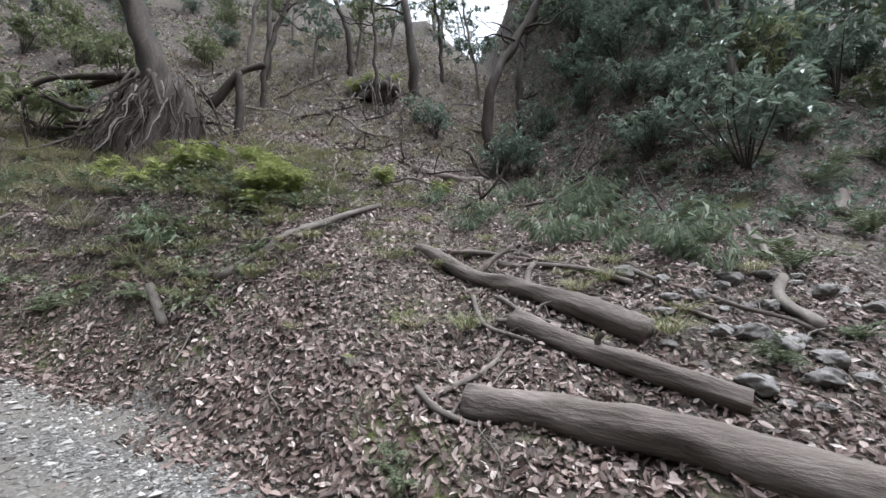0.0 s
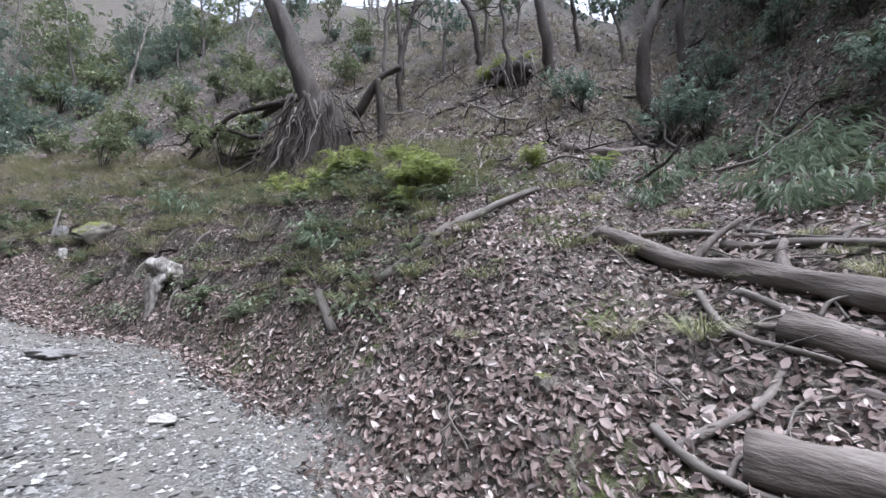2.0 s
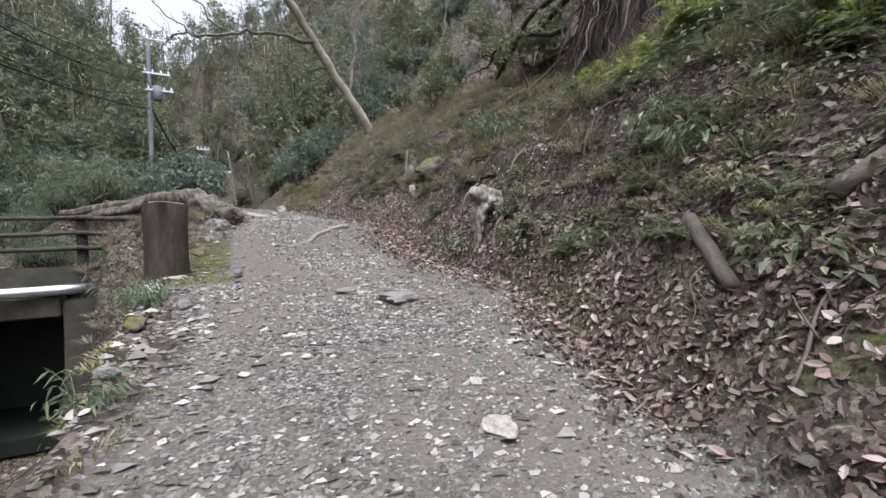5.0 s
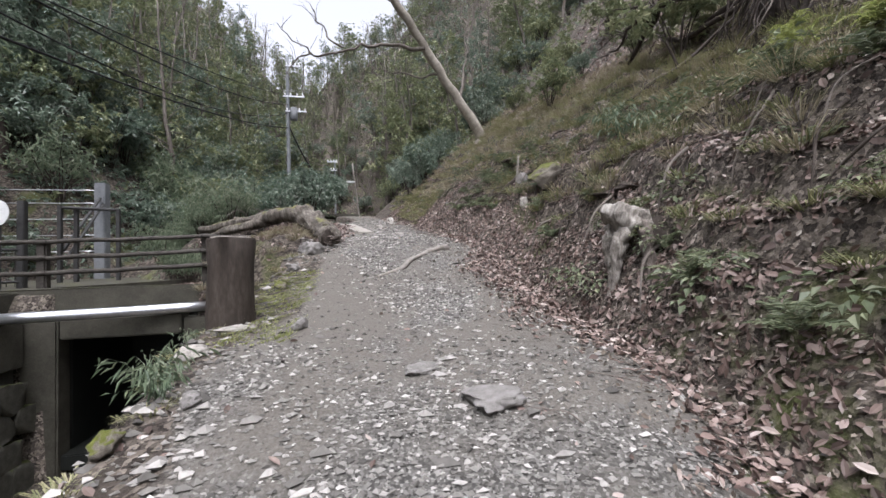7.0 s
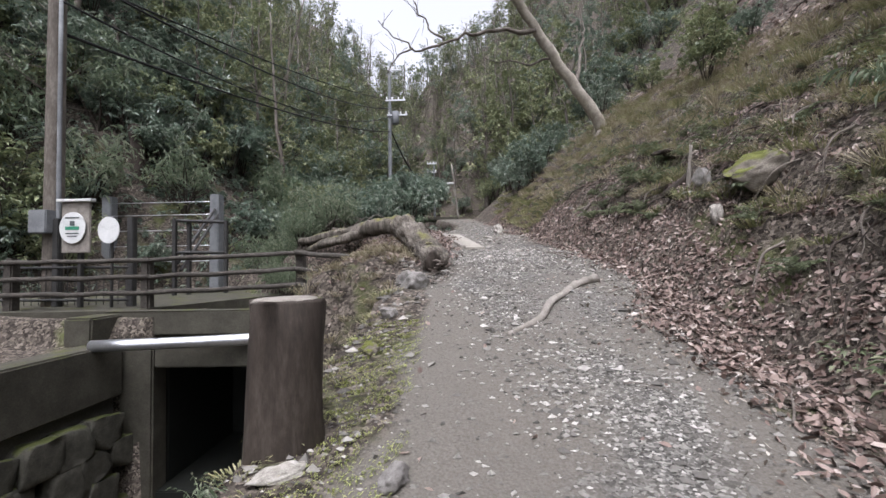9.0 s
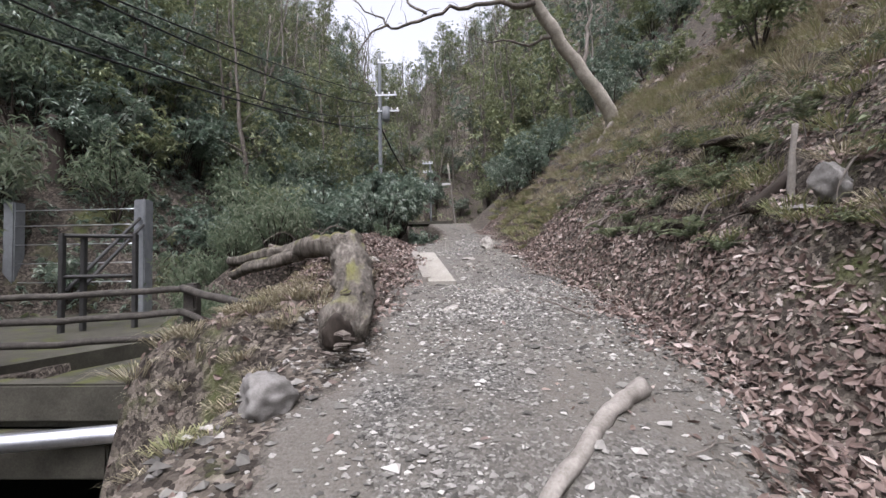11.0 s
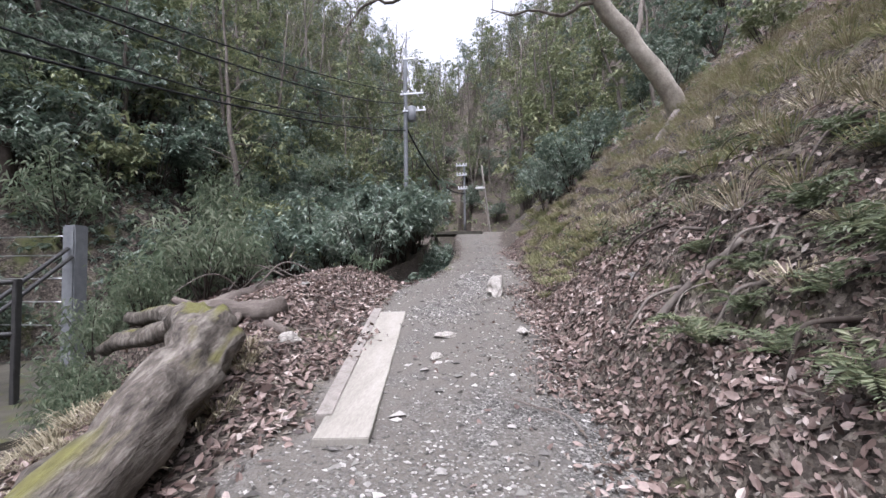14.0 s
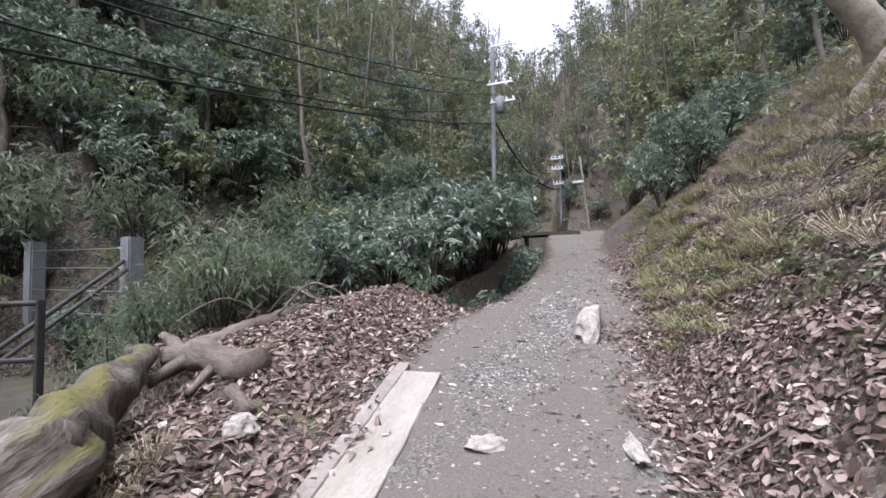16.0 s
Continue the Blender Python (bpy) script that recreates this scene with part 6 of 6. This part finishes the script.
for k, (x, y, s) in enumerate(((-2.3, 15.9, 0.5), (-2.7, 16.3, 0.6), (-1.7, 15.7, 0.4), (-2.6, 17.2, 0.55), (-3.1, 16.7, 0.6), (-2.2, 18.3, 0.5))):
    plant_shrub("bamboo", x, y, s)
for k, (x, y) in enumerate(((5.4, 27.5), (5.9, 29), (6.3, 27), (6.8, 30.5), (5.6, 31), (7.2, 28.3))):
    plant_shrub("evergreen", x, y, 1.05)


# ---- dead twigs ----
def twig_mesh(seed):
    r = random.Random(seed)
    L = 1.0
    bits = [limb([(0, 0, 0.01), (0.35, r.uniform(-0.08, 0.08), 0.05), (0.7, r.uniform(-0.1, 0.1), 0.04), (L, r.uniform(-0.15, 0.15), 0.02)], 0.016, 0.006, 6, 4, 0.2, seed, 0.05)]
    for k in range(3):
        x = r.uniform(0.25, 0.8)
        s = r.choice((-1, 1))
        bits.append(limb([(x, 0, 0.04), (x + 0.15, s * 0.12, 0.08), (x + 0.3, s * r.uniform(0.15, 0.35), 0.1)], 0.008, 0.003, 5, 3, 0.2, k, 0.02))
    v, f = joined(bits)
    return mesh_of("twig", v, f, TWIG)


TWIGS = [twig_mesh(k) for k in range(4)]
for k, (x, y) in enumerate(scatter(70, 4.9, 6.6, 4.5, 20, 0.28, 83)):
    r = random.Random(k + 900)
    if x - along(BANK, y) < 0.3:
        continue
    top = Vector((x + 0.25, y, z_at(x + 0.25, y) + 0.02))
    low = Vector((x - r.uniform(0.1, 0.3), y + r.uniform(-0.3, 0.3), 0))
    low.z = z_at(low.x, low.y) + 0.02
    v, f = limb([top, top.lerp(low, 0.4) + Vector((-0.08, r.uniform(-0.08, 0.08), 0.1)), top.lerp(low, 0.75) + Vector((-0.06, 0, 0.05)), low], r.uniform(0.008, 0.022), 0.004, 6, 5, 0.2, k, 0.05)
    thing("bare_root", "thin bare root trailing down the eroded bank", "root", group="bare roots on the bank", me=mesh_of("bare_root", v, f, TWIG if k % 2 else BARK_DARK))
for k, (x, y) in enumerate(scatter(150, 3.2, 12, -4, 18, 0.3, 61) + scatter(40, 2.6, 5.2, -3.2, 1, 0.25, 62) + scatter(14, -1.4, 1.4, 12, 20, 0.4, 63)):
    g = np.array([z_at(x + 0.2, y) - z_at(x - 0.2, y), z_at(x, y + 0.2) - z_at(x, y - 0.2)]) / 0.4
    r = random.Random(k)
    a = r.uniform(0, 6.28)
    s = r.uniform(0.2, 0.75)
    rise = math.degrees(math.atan(g[0] * math.cos(a) + g[1] * math.sin(a)))
    ob = thing("dead_twig", "thin dead twig lying on the leaf litter", "twig", group="dead twigs on the bank", me=TWIGS[k % 4])
    ob.matrix_basis = Matrix.Translation((x, y, z_at(x, y) + 0.02)) @ Matrix.Rotation(a, 4, "Z") @ pose(0, 0, 0, 0, -rise, 0) @ Matrix.Diagonal((s, s, s, 1))


# ---- leaf litter, gravel and undergrowth, too many to count ----
def slope_normal(x, y):
    d = 0.06
    n = np.stack([-(height(x + d, y) - height(x - d, y)) / (2 * d), -(height(x, y + d) - height(x, y - d)) / (2 * d), np.ones_like(x)], 1)
    return n / np.linalg.norm(n, axis=1, keepdims=True)


def litter(name, label, x, y, size, lift=0.02, mat=None, tumble=0.45, wide=(0.38, 0.6)):
    n = len(x)
    nrm = slope_normal(x, y) + rng.normal(size=(n, 3)) * tumble
    d = np.cross(nrm, unit(n))
    at = np.stack([x, y, height(x, y) + rng.uniform(0.0, lift, n)], 1)
    L = size * rng.uniform(0.5, 1.35, n)
    v, f = broad_leaves(at - 0.4 * d / np.linalg.norm(d, axis=1, keepdims=True) * L[:, None], d, nrm, L, L * rng.uniform(*wide, n))
    thing(name, label, "leaf litter", kind="stuff", me=mesh_of(name, v, f, mat or LITTER, False))


def spread(n, x0, x1, y0, y1, keep):
    x, y = rng.uniform(x0, x1, n), rng.uniform(y0, y1, n)
    k = rng.uniform(0, 1, n) < keep(x, y)
    return x[k], y[k]


def bank_in(x, y):
    return x - along(BANK, y)


clump = lambda x, y, s, k: 0.5 + 0.5 * lumps(x, y, s, k)
edge_of = lambda x, y: bank_in(x, y) - along(LEAVES_FROM, y) + 0.22 * lumps(x, y, 0.7, 50) + 0.12 * lumps(x, y, 0.3, 51)
def lies(x, y, a=0.3, b=0.62):
    """Leaves stay on the flatter ground and slide off the steep faces."""
    return np.maximum(0.2 + 0.8 * ramp(slope_normal(x, y)[:, 2], a, b), 1 - ramp(y, 3, 5))


x, y = spread(290000, 1.0, 7.0, -5, 27, lambda x, y: lies(x, y) * ramp(edge_of(x, y), -0.5, 0.25) ** 1.6 * (1 - (0.6 + 0.2 * ramp(y, 4, 7)) * ramp(bank_in(x, y), 0.7, 1.7)) * (0.3 + 0.7 * clump(x, y, 0.5, 31)))
litter("leaf_litter", "brown fallen leaves thick along the foot of the bank", x, y, 0.074, 0.06, wide=(0.3, 0.6))
x, y = spread(84000, 3.0, 12.0, -10, 32, lambda x, y: lies(x, y) * (1 - 0.25 * ramp(y, 4, 7)) * ramp(bank_in(x, y), 0.4, 1.5) * (0.25 + 0.75 * clump(x, y, 0.9, 32)))
litter("leaf_litter", "scattered brown leaves over the steep bank", x, y, 0.072, 0.05, wide=(0.26, 0.55))
x, y = spread(46000, -2.6, 2.4, 9.8, 21, lambda x, y: (1 - ramp(x + 0.3 * lumps(x, y, 0.6, 52) - 0.8 * along(SOIL_TO, y), along(ROAD_LEFT, y) - 0.5, along(ROAD_LEFT, y) + 0.25)) * ramp(y, 10.8, 13.6) * (0.55 + 0.45 * clump(x, y, 0.6, 33)))
litter("leaf_litter", "brown leaves heaped on the mound beside the track", x, y, 0.088, 0.06, wide=(0.26, 0.58))
x, y = spread(12000, 0.3, 4.6, 2, 40, lambda x, y: 0.05 + 0.5 * (1 - ramp(x - along(ROAD_LEFT, y), 0.1, 0.5)) * ramp(y, 3, 5) * (y < 13) + 0.16 * (x < along(ROAD_LEFT, y)) * (y < 11) + 0.16 * ramp(bank_in(x, y), -1.6, -0.3))
litter("leaf_litter", "a few brown leaves blown over the gravel", x, y, 0.065, 0.015)
x, y = spread(60000, 7, 15, -6, 11, lambda x, y: 0.3 + 0.7 * clump(x, y, 0.6, 66))
litter("leaf_litter", "grey shreds of leaf and bark over the upper slope", x, y, 0.085, 0.06, DUFF, 0.6, (0.18, 0.55))
x, y = spread(30000, 9, 22, -14, 24, lambda x, y: 0.35 + 0.65 * clump(x, y, 1.5, 34))
litter("leaf_litter", "brown leaves covering the upper slope", x, y, 0.16, 0.08)


x, y = spread(150000, 1.5, 9.0, -5, 22, lambda x, y: ramp(edge_of(x, y), -0.7, 0.2) * (0.35 + 0.65 * clump(x, y, 0.4, 64)) * (1 - 0.5 * ramp(x, 6.5, 9)))
litter("leaf_litter", "small torn shreds of rotted leaf over the bank", x, y, 0.04, 0.05, DUFF, 0.6, (0.2, 0.6))


def gravel(name, label, x, y, size, flat=0.55):
    n = len(x)
    base = np.array([[1, 0, 0], [0, 1, 0], [-1, 0, 0], [0, -1, 0], [0, 0, 1], [0, 0, -1]], float)
    v = base[None] * rng.uniform(0.5, 1.25, (n, 6, 1)) + rng.normal(size=(n, 6, 3)) * 0.2
    a = rng.uniform(0, 6.28, n)
    c, s = np.cos(a)[:, None], np.sin(a)[:, None]
    L = size[:, None]
    vx, vy = (v[..., 0] * c - v[..., 1] * s) * L, (v[..., 0] * s + v[..., 1] * c) * L * 0.75
    vz = v[..., 2] * L * flat
    out = np.stack([vx + x[:, None], vy + y[:, None], vz + (height(x, y) + size * flat * 0.25)[:, None]], -1).reshape(-1, 3)
    tri = np.array([[0, 1, 4], [1, 2, 4], [2, 3, 4], [3, 0, 4], [1, 0, 5], [2, 1, 5], [3, 2, 5], [0, 3, 5]])
    f = (6 * np.arange(n)[:, None, None] + tri[None]).reshape(-1, 3)
    thing(name, label, "gravel", kind="stuff", me=mesh_of(name, out, f, PEBBLE, False))


def track(x, y):
    return ramp(x - along(SOIL_TO, y), along(ROAD_LEFT, y) - 0.35, along(ROAD_LEFT, y) + 0.25) * (1 - ramp(bank_in(x, y) - along(LEAVES_FROM, y), -0.1, 0.3))


x, y = spread(150000, -2.2, 5.0, -0.5, 13, lambda x, y: track(x, y) * (1 - 0.88 * worn_bare(x, y)) * (0.3 + 0.7 * ramp(clump(x, y, 0.9, 35) * 0.7 + clump(x, y, 0.35, 42) * 0.3, 0.3, 0.7)))
gravel("gravel", "small grey gravel strewn over the track", x, y, 0.008 + 0.024 * rng.uniform(0, 1, len(x)) ** 2)
x, y = spread(90000, 1.2, 5.0, 13, 30, lambda x, y: track(x, y) * (1 - 0.8 * worn_bare(x, y)) * (1 - 0.8 * ramp(y, 19, 26)) * (0.25 + 0.75 * ramp(clump(x, y, 0.9, 36), 0.25, 0.65)))
gravel("gravel", "small grey gravel strewn over the upper track", x, y, 0.007 + 0.02 * rng.uniform(0, 1, len(x)) ** 2)
x, y = spread(15000, -2.0, 5.0, -0.5, 24, lambda x, y: track(x, y) * (1 - 0.75 * worn_bare(x, y)) * (0.3 + 0.7 * clump(x, y, 1.0, 37)))
gravel("gravel", "larger broken pale stones in the gravel", x, y, 0.018 + 0.05 * rng.uniform(0, 1, len(x)) ** 4, 0.42)
x, y = spread(4000, -0.6, 1.8, 2.2, 12, lambda x, y: (x < along(ROAD_LEFT, y) + 0.5) * (x > along(ROAD_LEFT, y) - 0.5) * 0.7)
gravel("gravel", "loose stones spilling down to the stream", x, y, 0.015 + 0.05 * rng.uniform(0, 1, len(x)) ** 3)


def undergrowth(n, label, x0, x1, y0, y1, keep, size, tall, mat):
    x, y = spread(n // 7, x0, x1, y0, y1, keep)
    n = len(x)
    at = np.stack([x, y, height(x, y) + tall * rng.uniform(0, 1, n) ** 1.4 * (0.4 + 0.6 * clump(x, y, 1.3, 38))], 1)
    v, f = whorls(at, 7, size)
    thing("undergrowth", label, "undergrowth", kind="stuff", me=mesh_of("undergrowth", v, f, mat, False))


on_left = lambda x, y: (x < along(HILL_LEFT, y) + 0.4) * (0.3 + 0.7 * clump(x, y, 2.2, 39))
undergrowth(125000, "dark evergreen undergrowth covering the hillside", -30, -3.6, 10, 58, on_left, 0.22, 1.1, EVERGREEN)
undergrowth(52000, "olive scrub covering the hillside", -44, -3.6, -6, 60, on_left, 0.26, 0.9, OLIVE)
on_right = lambda x, y: ramp(bank_in(x, y), 2.0, 3.5) * (0.3 + 0.7 * clump(x, y, 2.0, 40))
undergrowth(42000, "olive scrub on the slope above the track", 6, 34, 24, 60, on_right, 0.2, 0.9, OLIVE)
undergrowth(16000, "dark evergreen undergrowth on the slope", 6, 30, 25, 60, on_right, 0.19, 1.0, EVERGREEN)
undergrowth(26000, "scrub under the trees at the head of the valley", -26, 30, 56, 104, lambda x, y: 0.8, 0.45, 1.8, OLIVE)
undergrowth(30000, "dark leaves of undergrowth above the fallen logs", 6.0, 22, -14, -3.2, lambda x, y: 0.3 + 0.7 * clump(x, y, 1.5, 41), 0.15, 0.7, EVERGREEN)
undergrowth(42000, "evergreen undergrowth on the slope behind the yard", -22, -5.5, 9, 26, on_left, 0.2, 1.0, EVERGREEN)


# far woods on the hilltops, too many and too far to count
heaps = {}
for parts, x, y, s, turn in FAR:
    m = np.array(Matrix.Translation((x, y, z_at(x, y))) @ Matrix.Rotation(radians(turn), 4, "Z") @ Matrix.Scale(s, 4))
    for _, me in parts:
        co = np.empty(3 * len(me.vertices))
        me.vertices.foreach_get("co", co)
        me.calc_loop_triangles()
        tri = np.empty(3 * len(me.loop_triangles), np.int32)
        me.loop_triangles.foreach_get("vertices", tri)
        heap = heaps.setdefault(me.materials[0].name, [[], [], 0])
        heap[0].append(co.reshape(-1, 3) @ m[:3, :3].T + m[:3, 3])
        heap[1].append(tri.reshape(-1, 3) + heap[2])
        heap[2] += len(me.vertices)
for mat_name, (V, F, _) in heaps.items():
    bark = "bark" in mat_name
    thing("far_woods", "grey stems of the far woods on the hilltops" if bark else "leafy crowns of the far woods on the hilltops", "woods", kind="stuff",
          me=mesh_of("far_woods", np.concatenate(V), np.concatenate(F), bpy.data.materials[mat_name], bark))
